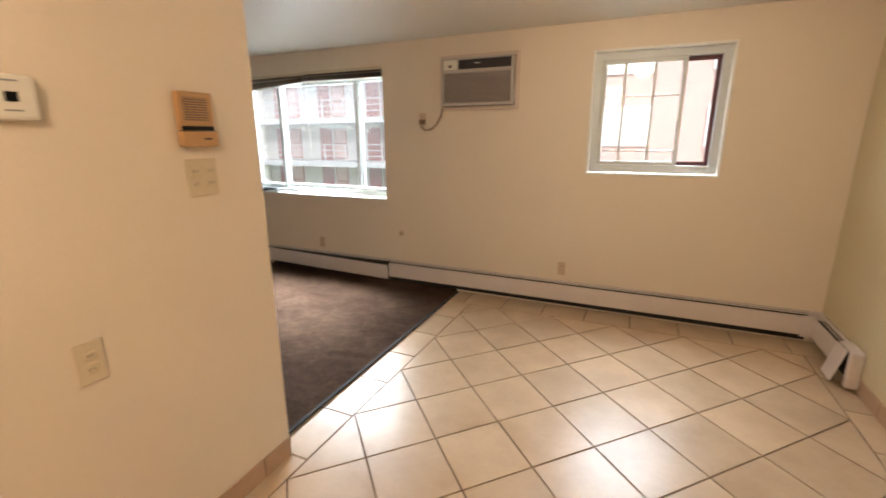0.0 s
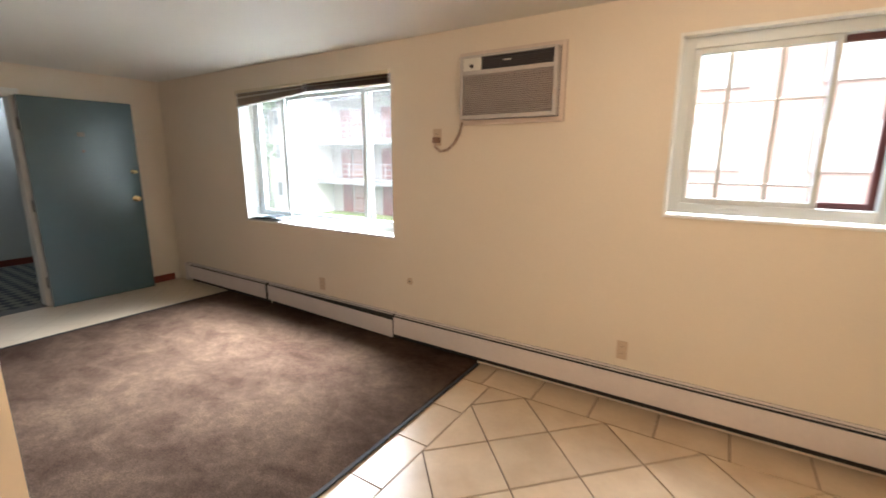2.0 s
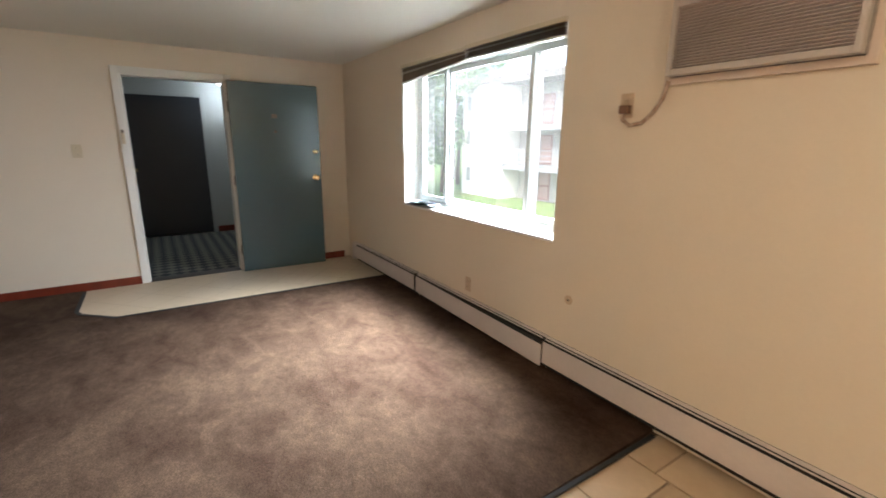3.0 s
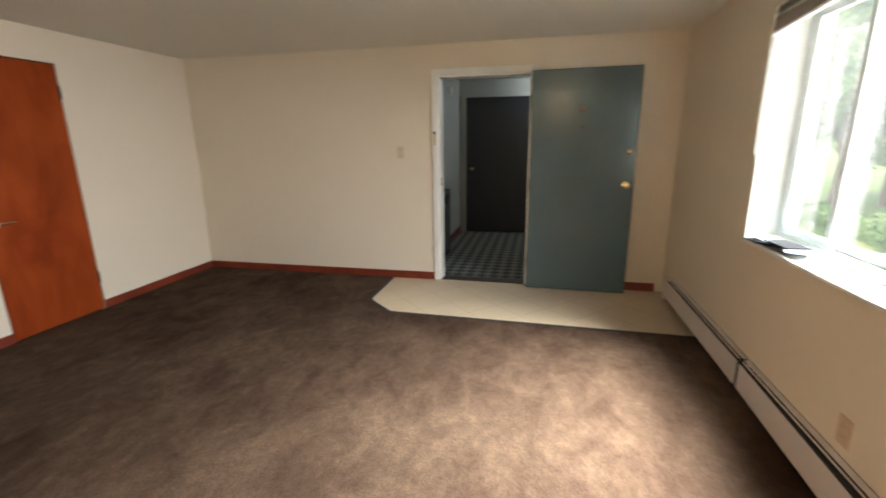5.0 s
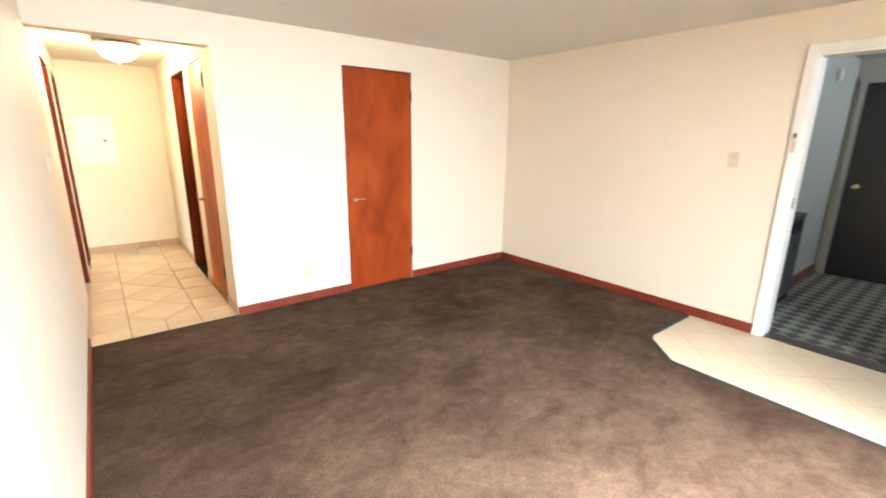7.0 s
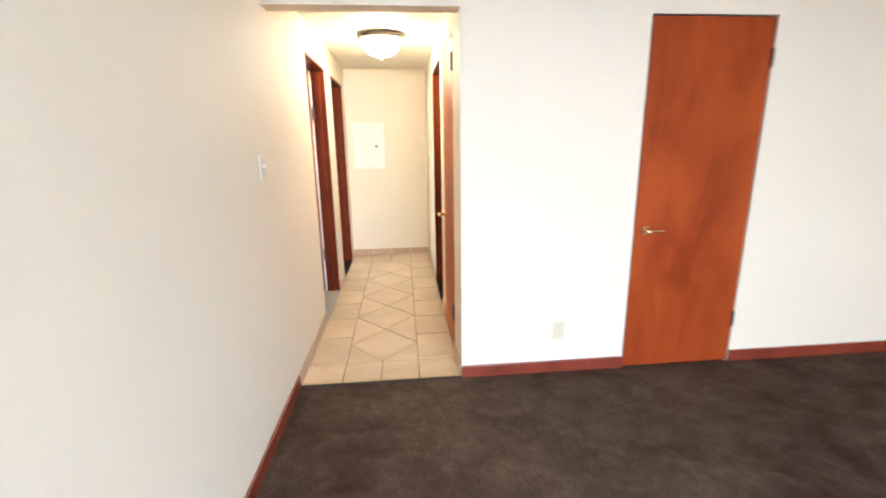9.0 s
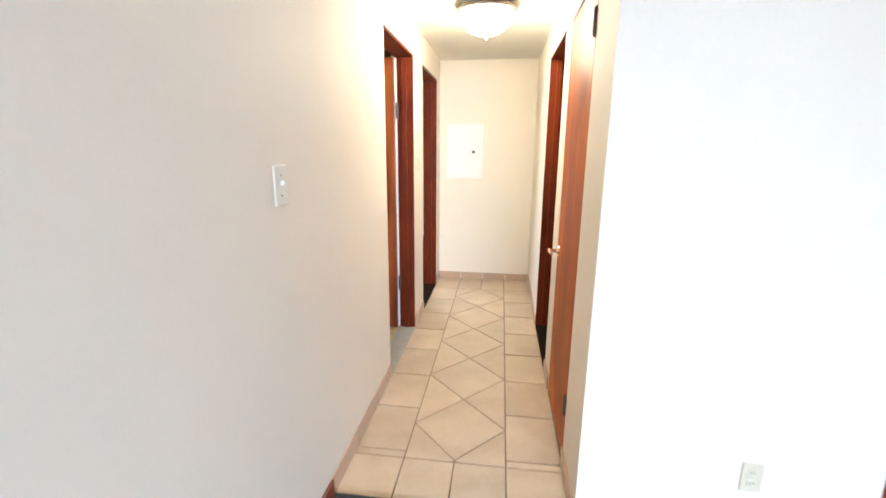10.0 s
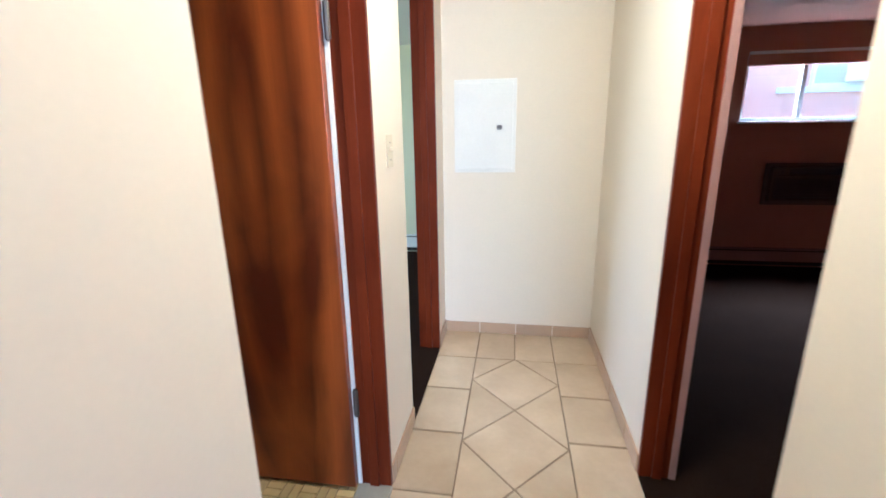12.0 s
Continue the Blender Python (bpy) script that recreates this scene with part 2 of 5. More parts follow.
WALL = material("cream_wall_paint", (0.74, 0.65, 0.53), 0.68, 0.03, 1.5, 90, 0.15, edge=(0.2, 0.8))
CEIL = material("ceiling_paint", (0.70, 0.67, 0.60), 0.58, 0.04, 1.2, 70, 0.2, edge=(0.2, 0.8))
GREEN_WALL = material("pale_green_wall", (0.66, 0.64, 0.44), 0.6, 0.03, 1.5, 90, 0.15)
PINK_WALL = material("dusty_rose_wall", (0.50, 0.225, 0.15), 0.6, 0.05, 1.5, 90, 0.15)
GREY_WALL = material("grey_corridor_wall", (0.44, 0.45, 0.43), 0.6, 0.05, 1.5, 90, 0.15)
WHITE = material("white_gloss_paint", (0.8, 0.79, 0.75), 0.35, 0.04, 6, 80, 0.1)
HEATER = material("heater_enamel", (0.70, 0.63, 0.60), 0.35, 0.06, 5, 60, 0.08)
DARK = material("dark_recess", (0.02, 0.019, 0.018), 0.8, 0.2)
VINYLW = material("white_vinyl_frame", (0.60, 0.63, 0.62), 0.35, 0.03, 8, 80, 0.05)
ALU = material("brushed_aluminium", (0.55, 0.56, 0.57), 0.35, 0.06, 8, 120, 0.05, metal=0.8)
BROWNF = material("dark_brown_window_frame", (0.09, 0.02, 0.02), 0.5, 0.1)
TILE = material("beige_ceramic_tile", (0.57, 0.44, 0.30), 0.30, 0.06, 4, 40, 0.04, other=(0.46, 0.34, 0.22), rand=0.08)
TILE.node_tree.nodes["Principled BSDF"].inputs["Specular IOR Level"].default_value = 0.45
BASE_TILE = material("tan_base_tile", (0.46, 0.31, 0.2), 0.3, 0.06, 6, 40, 0.05, rand=0.06)
GROUT = material("brown_grout", (0.13, 0.078, 0.046), 0.9, 0.2, 12, 120, 0.3)
HALL_GROUT = material("pale_brown_grout", (0.27, 0.19, 0.12), 0.9, 0.25, 9, 120, 0.3)
CARPET = carpet_material()
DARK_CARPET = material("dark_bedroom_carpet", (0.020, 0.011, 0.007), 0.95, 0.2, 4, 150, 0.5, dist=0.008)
for m in (CARPET, DARK_CARPET):
    m.node_tree.nodes["Principled BSDF"].inputs["Specular IOR Level"].default_value = 0.03
COR_CARPET = corridor_carpet_material()
VINYL = material("cream_sheet_vinyl", (0.57, 0.465, 0.335), 0.35, 0.05, 2.5, 30, 0.05, other=(0.49, 0.385, 0.265), edge=(0.1, 0.9))


def print_joints(m, size, turn):
    """Faint printed joint lines of sheet vinyl, in squares."""
    n, l = m.node_tree.nodes, m.node_tree.links
    b = n["Principled BSDF"]
    src = b.inputs["Base Color"].links[0].from_socket
    co, mp, br, mx = n.new("ShaderNodeTexCoord"), n.new("ShaderNodeMapping"), n.new("ShaderNodeTexBrick"), n.new("ShaderNodeMix")
    mp.inputs["Rotation"].default_value = (0, 0, radians(turn))
    br.offset, br.inputs["Scale"].default_value = 0.0, 1.0
    br.inputs["Brick Width"].default_value = br.inputs["Row Height"].default_value = size
    br.inputs["Mortar Size"].default_value, br.inputs["Mortar Smooth"].default_value = 0.004, 0.4
    br.inputs["Color1"].default_value = br.inputs["Color2"].default_value = (1, 1, 1, 1)
    br.inputs["Mortar"].default_value = (0.78, 0.74, 0.68, 1)
    mx.data_type, mx.blend_type = "RGBA", "MULTIPLY"
    mx.inputs["Factor"].default_value = 1.0
    l.new(co.outputs["Object"], mp.inputs["Vector"])
    l.new(mp.outputs[0], br.inputs["Vector"])
    l.new(src, mx.inputs["A"])
    l.new(br.outputs["Color"], mx.inputs["B"])
    l.new(mx.outputs["Result"], b.inputs["Base Color"])


print_joints(VINYL, 0.30, 45)
# east wall colour: darker and yellower than WALL
EAST_CREAM = material("darker_yellow_cream", (0.62, 0.545, 0.36), 0.68, 0.03, 1.5, 90, 0.15, edge=(0.2, 0.8))
WOOD = wood("red_brown_veneer", (0.335, 0.060, 0.012), (0.20, 0.029, 0.007), figure=0.03)
WOOD_LIGHT = wood("orange_veneer", (0.52, 0.125, 0.009), (0.25, 0.045, 0.004), rough=0.45, figure=0.04)
WOOD_DARK = wood("dark_stained_veneer", (0.40, 0.095, 0.013), (0.125, 0.022, 0.005), rough=0.32, figure=0.2, flame=(0.40, 1.25))
JAMB = wood("mahogany_stained_trim", (0.155, 0.026, 0.006), (0.080, 0.012, 0.003), rough=0.35)
REDBASE = wood("red_stained_baseboard", (0.22, 0.035, 0.014), (0.13, 0.02, 0.009), rough=0.4)
for m in (WOOD, WOOD_LIGHT, JAMB):
    m.node_tree.nodes["Principled BSDF"].inputs["Specular IOR Level"].default_value = 0.12
TEAL = material("teal_grey_door_paint", (0.078, 0.124, 0.138), 0.2, 0.06, 3, 60, 0.08)
BLACKDOOR = material("dark_slate_door_paint", (0.02, 0.024, 0.03), 0.4, 0.08, 3, 60, 0.08)
BRASS = material("polished_brass", (0.82, 0.66, 0.38), 0.18, 0.06, 20, 100, 0.02, metal=1.0)
COPPER = material("worn_brass_lever", (0.7, 0.42, 0.26), 0.25, 0.08, 20, 100, 0.02, metal=1.0)
STEEL = material("dark_steel", (0.12, 0.10, 0.09), 0.45, 0.15, 20, 100, 0.05, metal=0.7)
IVORY = material("ivory_plastic", (0.62, 0.53, 0.38), 0.4, 0.04, 9, 80, 0.02)
WPLASTIC = material("white_plastic", (0.74, 0.71, 0.63), 0.4, 0.03, 9, 80, 0.02)
AC_BODY = material("aged_ac_plastic", (0.50, 0.46, 0.43), 0.45, 0.05, 7, 80, 0.04)
AC_DARK = material("ac_grille_dark", (0.07, 0.06, 0.06), 0.6, 0.1)
SLAT = material("blind_slat", (0.23, 0.145, 0.085), 0.5, 0.06, 6, 80, 0.05)
BLACK = material("black_plastic", (0.006, 0.006, 0.007), 0.55, 0.1)
SMOKE = material("dark_smoked_panel", (0.022, 0.018, 0.018), 0.3, 0.1)
for m in (BLACK, SMOKE):
    m.node_tree.nodes["Principled BSDF"].inputs["Specular IOR Level"].default_value = 0.15
CARD = material("beige_cardboard", (0.5, 0.37, 0.23), 0.8, 0.08, 6, 80, 0.1)
CLOTH = material("pale_pink_cloth", (0.66, 0.585, 0.545), 0.9, 0.1, 10, 200, 0.4)
PAPER = material("printed_paper", (0.5, 0.53, 0.55), 0.5, 0.15, 30, 200, 0.02, other=(0.15, 0.25, 0.3))
INTERCOM = material("tan_intercom_plastic", (0.5, 0.29, 0.12), 0.45, 0.05, 8, 80, 0.03)
DIFFUSER = material("frosted_glass_bowl", (0.9, 0.87, 0.8), 0.4, 0.02, emit=((1.0, 0.87, 0.62), 3.2))
GLOW = material("corridor_lamp_lens", (0.9, 0.9, 0.9), 0.4, 0.02, emit=((0.95, 0.98, 1.0), 2.5))
GLASS = glass_material()
MOSAIC = material("yellow_mosaic_tile", (0.55, 0.42, 0.2), 0.35, 0.06, 8, 60, 0.05, rand=0.15)
THRESH = material("grey_marble_threshold", (0.36, 0.33, 0.28), 0.3, 0.1, 12, 60, 0.05)
GRASS = material("lawn", (0.10, 0.17, 0.04), 0.95, 0.25, 0.6, 30, 0.4, other=(0.16, 0.19, 0.06), dist=0.03)
LEAF = material("leaves", (0.10, 0.17, 0.045), 0.6, 0.3, 2, 20, 0.0, other=(0.05, 0.10, 0.025))
BARK = material("bark", (0.12, 0.085, 0.06), 0.9, 0.25, 8, 40, 0.6, dist=0.02)
PALE_WALL = material("pale_stucco", (0.75, 0.74, 0.70), 0.8, 0.05, 1, 30, 0.2)
TAN_WALL = material("tan_siding", (0.37, 0.355, 0.335), 0.8, 0.06, 1, 20, 0.2)
BRICK = material("pink_brick_wall", (0.40, 0.27, 0.235), 0.85, 0.1, 2, 25, 0.3)
MAROON = material("maroon_door_paint", (0.2, 0.07, 0.065), 0.5, 0.1)
ROOF = material("roof_shingle", (0.12, 0.11, 0.1), 0.9, 0.15, 2, 20, 0.3)
CURTAIN = material("pinkish_curtain", (0.36, 0.24, 0.22), 0.8, 0.1)
SLAB = material("grey_concrete_slab", (0.24, 0.25, 0.26), 0.85, 0.1, 2, 30, 0.2)
RAIL = material("grey_rail_paint", (0.3, 0.31, 0.31), 0.5, 0.06)
ASPH = material("concrete_path", (0.38, 0.36, 0.33), 0.9, 0.08, 1, 30, 0.2)


# ---- mesh helpers ----
def mesh_of(bm, name, mat):
    bmesh.ops.recalc_face_normals(bm, faces=bm.faces)
    me = bpy.data.meshes.new(name)
    bm.to_mesh(me)
    bm.free()
    me.materials.append(mat)
    return me


def part(name, bm, mat, parent=None, label=""):
    ob = new(name, mesh_of(bm, name, mat))
    if parent is not None:
        ob.parent = parent
    if label:
        ob["label"] = label
    return ob


def box(bm, x0, x1, y0, y1, z0, z1, bevel=0.0, seg=2):
    r = bmesh.ops.create_cube(bm, size=1.0)
    vs = r["verts"]
    for v in vs:
        v.co = Vector(((x0 + x1) / 2 + v.co.x * (x1 - x0), (y0 + y1) / 2 + v.co.y * (y1 - y0), (z0 + z1) / 2 + v.co.z * (z1 - z0)))
    if bevel:
        es = list({e for v in vs for e in v.link_edges})
        bmesh.ops.bevel(bm, geom=es, offset=bevel, segments=seg, affect="EDGES", profile=0.5)
    return bm


def bx(x0, x1, y0, y1, z0, z1, bevel=0.0):
    return box(bmesh.new(), x0, x1, y0, y1, z0, z1, bevel)


def cyl(bm, p, q, r0, r1=None, n=16):
    """A cylinder or cone from p to q."""
    p, q = Vector(p), Vector(q)
    m = Matrix.Translation((p + q) / 2) @ (q - p).to_track_quat("Z", "Y").to_matrix().to_4x4()
    bmesh.ops.create_cone(bm, cap_ends=True, segments=n, radius1=r0, radius2=r0 if r1 is None else r1, depth=(q - p).length, matrix=m)
    return bm


def lathe(bm, pts, m=Matrix.Identity(4), n=28):
    """Turn (radius, height) pairs about the local z axis."""
    rings = []
    for r, z in pts:
        rings.append([bm.verts.new(m @ Vector((r * math.cos(a * math.tau / n), r * math.sin(a * math.tau / n), z))) for a in range(n)])
    for a, b in zip(rings, rings[1:]):
        for i in range(n):
            bm.faces.new((a[i], a[(i + 1) % n], b[(i + 1) % n], b[i]))
    bm.faces.new(rings[0][::-1])
    bm.faces.new(rings[-1])
    bmesh.ops.remove_doubles(bm, verts=bm.verts, dist=1e-5)
    return bm


def prism(bm, pts, z0, z1, chamfer=0.0):
    """An upright prism on a counter-clockwise outline, its top edge chamfered."""
    lo = [bm.verts.new((x, y, z0)) for x, y in pts]
    n = len(pts)
    if chamfer:
        cx, cy = sum(p[0] for p in pts) / n, sum(p[1] for p in pts) / n
        mid = [bm.verts.new((x, y, z1 - chamfer)) for x, y in pts]
        hi = []
        for x, y in pts:
            d = math.hypot(cx - x, cy - y) or 1
            hi.append(bm.verts.new((x + (cx - x) / d * chamfer * 1.3, y + (cy - y) / d * chamfer * 1.3, z1)))
        rings = [lo, mid, hi]
    else:
        hi = [bm.verts.new((x, y, z1)) for x, y in pts]
        rings = [lo, hi]
    for a, b in zip(rings, rings[1:]):
        for i in range(n):
            bm.faces.new((a[i], a[(i + 1) % n], b[(i + 1) % n], b[i]))
    bm.faces.new(hi)
    bm.faces.new(lo[::-1])
    return bm


def wall(name, axis, a0, a1, d0, d1, z0, z1, mat, holes=(), label="cream painted plaster wall"):
    """A wall along axis from a0 to a1, from depth d0 to d1, with openings (a0, a1, z0, z1) cut right through."""
    us = sorted({a0, a1, *[h[0] for h in holes], *[h[1] for h in holes]})
    zs = sorted({z0, z1, *[h[2] for h in holes], *[h[3] for h in holes]})
    us, zs = [u for u in us if a0 <= u <= a1], [z for z in zs if z0 <= z <= z1]
    bm = bmesh.new()
    seen = {}

    def vert(u, d, z):
        k = (round(u, 5), round(d, 5), round(z, 5))
        if k not in seen:
            seen[k] = bm.verts.new((u, d, z) if axis == "x" else (d, u, z))
        return seen[k]

    def solid(i, j):
        if i < 0 or j < 0 or i >= len(us) - 1 or j >= len(zs) - 1:
            return False
        u, z = (us[i] + us[i + 1]) / 2, (zs[j] + zs[j + 1]) / 2
        return not any(h[0] < u < h[1] and h[2] < z < h[3] for h in holes)

    for i in range(len(us) - 1):
        for j in range(len(zs) - 1):
            if not solid(i, j):
                continue
            u, v, z, w = us[i], us[i + 1], zs[j], zs[j + 1]
            bm.faces.new([vert(u, d0, z), vert(v, d0, z), vert(v, d0, w), vert(u, d0, w)])
            bm.faces.new([vert(u, d1, z), vert(u, d1, w), vert(v, d1, w), vert(v, d1, z)])
            for di, dj, q in ((-1, 0, ((u, z), (u, w))), (1, 0, ((v, w), (v, z))), (0, -1, ((v, z), (u, z))), (0, 1, ((u, w), (v, w)))):
                if not solid(i + di, j + dj):
                    (p, r), (s, t) = q
                    bm.faces.new([vert(p, d0, r), vert(s, d0, t), vert(s, d1, t), vert(p, d1, r)])
    ob = part(name, bm, mat)
    return tagged(ob, label, "wall", kind="structure")


def thing(name, label, category, group="", kind="", loc=(0, 0, 0)):
    ob = new(name)
    ob.empty_display_size = 0.05
    ob.location = loc
    return tagged(ob, label, category, group, kind)


def structure(name, bm, mat, label, category):
    return tagged(part(name, bm, mat), label, category, kind="structure")


# ---- structure ----
XW, YN, XE, H = -4.02, 4.883, 2.892, 2.278
HW, HE, YE, HH = -0.968, 0.0, -3.16, 2.25
W1 = (-2.54, -0.652, 0.835, 2.064)
W2 = (1.22, 2.14, 1.155, 2.07)
ENTRY = (2.745, 3.625, -0.05, 2.005)
CLOSET = (-2.69, -1.98, -0.05, 2.035)
LINEN = (-0.965, -0.335, -0.05, 2.03)
BED = (-1.955, -1.188, -0.05, 2.036)
BATH = (-1.762, -0.985, -0.05, 2.036)
ROOM = (-2.905, -2.148, -0.05, 2.036)
PE, PY = 0.25, 2.468

wall("wall_north", "x", XW - 0.15, XE + 0.15, YN, YN + 0.25, -0.05, 2.5, WALL, (W1, W2))
wall("wall_west", "y", -0.12, YN, XW - 0.15, XW, -0.05, 2.5, WALL, (ENTRY,))
wall("wall_south", "x", XW, HE, -0.12, 0.0, -0.05, 2.5, WALL, (CLOSET, (HW, HE, -0.05, 2.058)))
wall("wall_partition", "y", 0.0, PY, HE, PE, -0.05, 2.5, WALL)
wall("wall_east", "y", -0.12, YN, XE, XE + 0.15, -0.05, 2.5, EAST_CREAM, (), "darker, yellower cream plaster wall")
wall("wall_kitchen_south", "x", PE, XE, -0.12, 0.0, -0.05, 2.5, WALL)
wall("wall_hall_west", "y", YE, -0.12, HW - 0.12, HW, -0.05, 2.4, WALL, (LINEN, BED))
wall("wall_hall_east", "y", YE, 0.0, HE, HE + 0.12, -0.05, 2.4, WALL, (BATH, ROOM))
wall("wall_hall_end", "x", HW - 0.12, HE + 0.12, YE - 0.12, YE, -0.05, 2.4, WALL)
# rooms off the hall, closed round
wall("wall_bedroom_south", "x", -5.2, HW - 0.12, -5.15, -5.0, -0.05, 2.4, PINK_WALL, ((-3.9, -2.50, 1.392, 1.97),), "dusty rose painted bedroom wall")
wall("wall_bedroom_west", "y", -5.0, -0.75, -5.2, -5.05, -0.05, 2.4, PINK_WALL, (), "dusty rose painted bedroom wall")
wall("wall_bedroom_north", "x", -5.05, HW - 0.12, -0.87, -0.75, -0.05, 2.4, PINK_WALL, (), "dusty rose painted bedroom wall")
wall("wall_bedroom_east", "y", -5.0, YE - 0.12, HW - 0.12, HW, -0.05, 2.4, PINK_WALL, (), "dusty rose painted bedroom wall")
wall("wall_room_south", "x", HE, 3.1, -5.3, -5.18, -0.05, 2.4, GREEN_WALL, (), "pale yellow-green painted wall")
# unseen east wall; its opening is added to let the fill lamp in
wall("wall_room_east", "y", -5.18, -2.0, 3.0, 3.12, -0.05, 2.4, GREEN_WALL, ((-4.4, -3.0, 0.9, 2.0),), "pale yellow-green painted wall")
wall("wall_room_west", "y", -5.18, YE - 0.12, HE, HE + 0.12, -0.05, 2.4, GREEN_WALL, (), "pale yellow-green painted wall")
wall("wall_bath_south", "x", HE + 0.12, 3.0, -2.0, -1.88, -0.05, 2.4, GREEN_WALL, (), "pale yellow-green painted wall")
wall("wall_bath_east", "y", -1.88, -0.12, 2.0, 2.12, -0.05, 2.4, WALL, (), "cream painted bathroom wall")
# stair corridor outside the entry door
wall("wall_corridor_south", "x", -6.55, XW - 0.15, 2.38, 2.5, -0.05, 2.45, GREY_WALL, (), "grey painted corridor wall")
wall("wall_corridor_north", "x", -6.55, XW - 0.15, 4.9, 5.02, -0.05, 2.45, GREY_WALL, (), "grey painted corridor wall")
wall("wall_corridor_west", "y", 2.38, 5.02, -6.7, -6.55, -0.05, 2.45, GREY_WALL, (), "grey painted corridor wall")

structure("ceiling", bx(XW - 0.15, XE + 0.15, -0.12, YN + 0.25, H, H + 0.15), CEIL, "white painted plaster ceiling with a soft sheen", "ceiling")
structure("ceiling_hall", bx(HW, HE, YE, -0.12, HH, HH + 0.1), CEIL, "white painted hall ceiling", "ceiling")
structure("ceiling_bedroom", bx(-5.2, HW - 0.12, -5.15, -0.12, 2.2, 2.35), PINK_WALL, "dusty rose bedroom ceiling", "ceiling")
structure("ceiling_side_rooms", bx(HE + 0.12, 3.1, -5.3, -0.12, 2.22, 2.35), CEIL, "white painted ceiling of the side rooms", "ceiling")
structure("ceiling_corridor", bx(-6.7, XW - 0.15, 2.38, 5.02, 2.26, 2.4), GREY_WALL, "grey painted corridor ceiling", "ceiling")

CARPET_EDGE = 0.135
structure("floor", bx(XW - 0.15, XE + 0.15, -0.12, YN + 0.2, -0.2, -0.006), GROUT, "brown grouted floor slab under tiles and carpet", "floor")
floor_hall = structure("floor_hall", bx(HW - 0.12, HE + 0.12, YE - 0.12, -0.12, -0.2, -0.006), HALL_GROUT, "brown grout bed of the hall floor", "floor")
VX, VS = -3.065, 2.245
bm = bmesh.new()
prism(bm, [(XW, 0.0), (0.0, 0.0), (0.0, PY), (CARPET_EDGE, PY), (CARPET_EDGE - 0.03, YN), (VX + 0.06, YN), (VX - 0.0, 2.52), (VX - 0.22, VS + 0.02), (VX - 0.3, VS - 0.02), (-3.93, VS - 0.02), (XW, VS - 0.02)], -0.006, 0.012)
structure("floor_carpet", bm, CARPET, "worn stained brown wall-to-wall carpet", "carpet")
bm = bmesh.new()
prism(bm, [(XW, VS), (-3.93, VS), (VX - 0.3, VS), (VX - 0.22, VS + 0.03), (VX, 2.52), (VX + 0.06, YN), (XW, YN)], -0.006, 0.006)
structure("floor_vinyl", bm, VINYL, "cream sheet vinyl mat area inside the entry door", "floor")
bm = bmesh.new()
prism(bm, [(VX - 0.9, VS - 0.022), (VX - 0.30, VS - 0.022), (VX - 0.208, VS + 0.012), (VX + 0.018, 2.51), (VX + 0.08, YN), (VX + 0.052, YN), (VX - 0.010, 2.525), (VX - 0.228, VS + 0.040), (VX - 0.31, VS + 0.006), (VX - 0.9, VS + 0.006)], 0.0, 0.015)
structure("trim_vinyl_edge", bm, DARK, "thin dark edge strip between vinyl and carpet", "floor trim")
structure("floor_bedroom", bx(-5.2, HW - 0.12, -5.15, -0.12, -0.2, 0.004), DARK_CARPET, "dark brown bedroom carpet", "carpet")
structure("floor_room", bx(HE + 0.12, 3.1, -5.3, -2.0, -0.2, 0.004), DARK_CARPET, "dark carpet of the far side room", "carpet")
floor_bath = structure("floor_bath", bx(HE + 0.12, 2.1, -1.88, -0.12, -0.2, -0.003), GROUT, "grout bed of the bathroom mosaic floor", "floor")
structure("floor_corridor", bx(-6.7, XW - 0.15, 2.38, 5.02, -0.2, 0.0), COR_CARPET, "grey corridor carpet with rows of dark lozenges", "carpet")
structure("floor_entry_sill", bx(XW - 0.15, XW, ENTRY[0], ENTRY[1], -0.006, 0.009), STEEL, "worn dark metal door sill", "sill")

# ---- trims, frames and doors ----
def sweep(bm, pts, r, n=10):
    """A round tube along points."""
    for p, q in zip(pts, pts[1:]):
        cyl(bm, p, q, r, n=n)
    for p in pts[1:-1]:
        bmesh.ops.create_uvsphere(bm, u_segments=n, v_segments=6, radius=r, matrix=Matrix.Translation(p))
    return bm


def board(name, x0, x1, y0, y1, h, mat, label, category="baseboard"):
    return structure(name, bx(x0, x1, y0, y1, 0.0, h, 0.005), mat, label, category)


RB = "red-brown stained wooden baseboard above the carpet"
board("baseboard_west", XW, XW + 0.014, 0.014, 2.69, 0.085, REDBASE, RB)
board("baseboard_west_north", XW, XW + 0.014, 3.69, YN - 0.07, 0.085, REDBASE, RB)
board("baseboard_south_west", XW, CLOSET[0], 0.0, 0.014, 0.085, REDBASE, RB)
board("baseboard_south", CLOSET[1], HW, 0.0, 0.014, 0.085, REDBASE, RB)
board("baseboard_partition", -0.014, 0.0, 0.0, PY, 0.085, REDBASE, RB)
board("baseboard_corridor", -6.536, XW - 0.15, 2.5, 2.513, 0.09, REDBASE, "dark red corridor baseboard")
board("baseboard_corridor_west", -6.55, -6.537, 3.68, 4.9, 0.09, REDBASE, "dark red corridor baseboard")


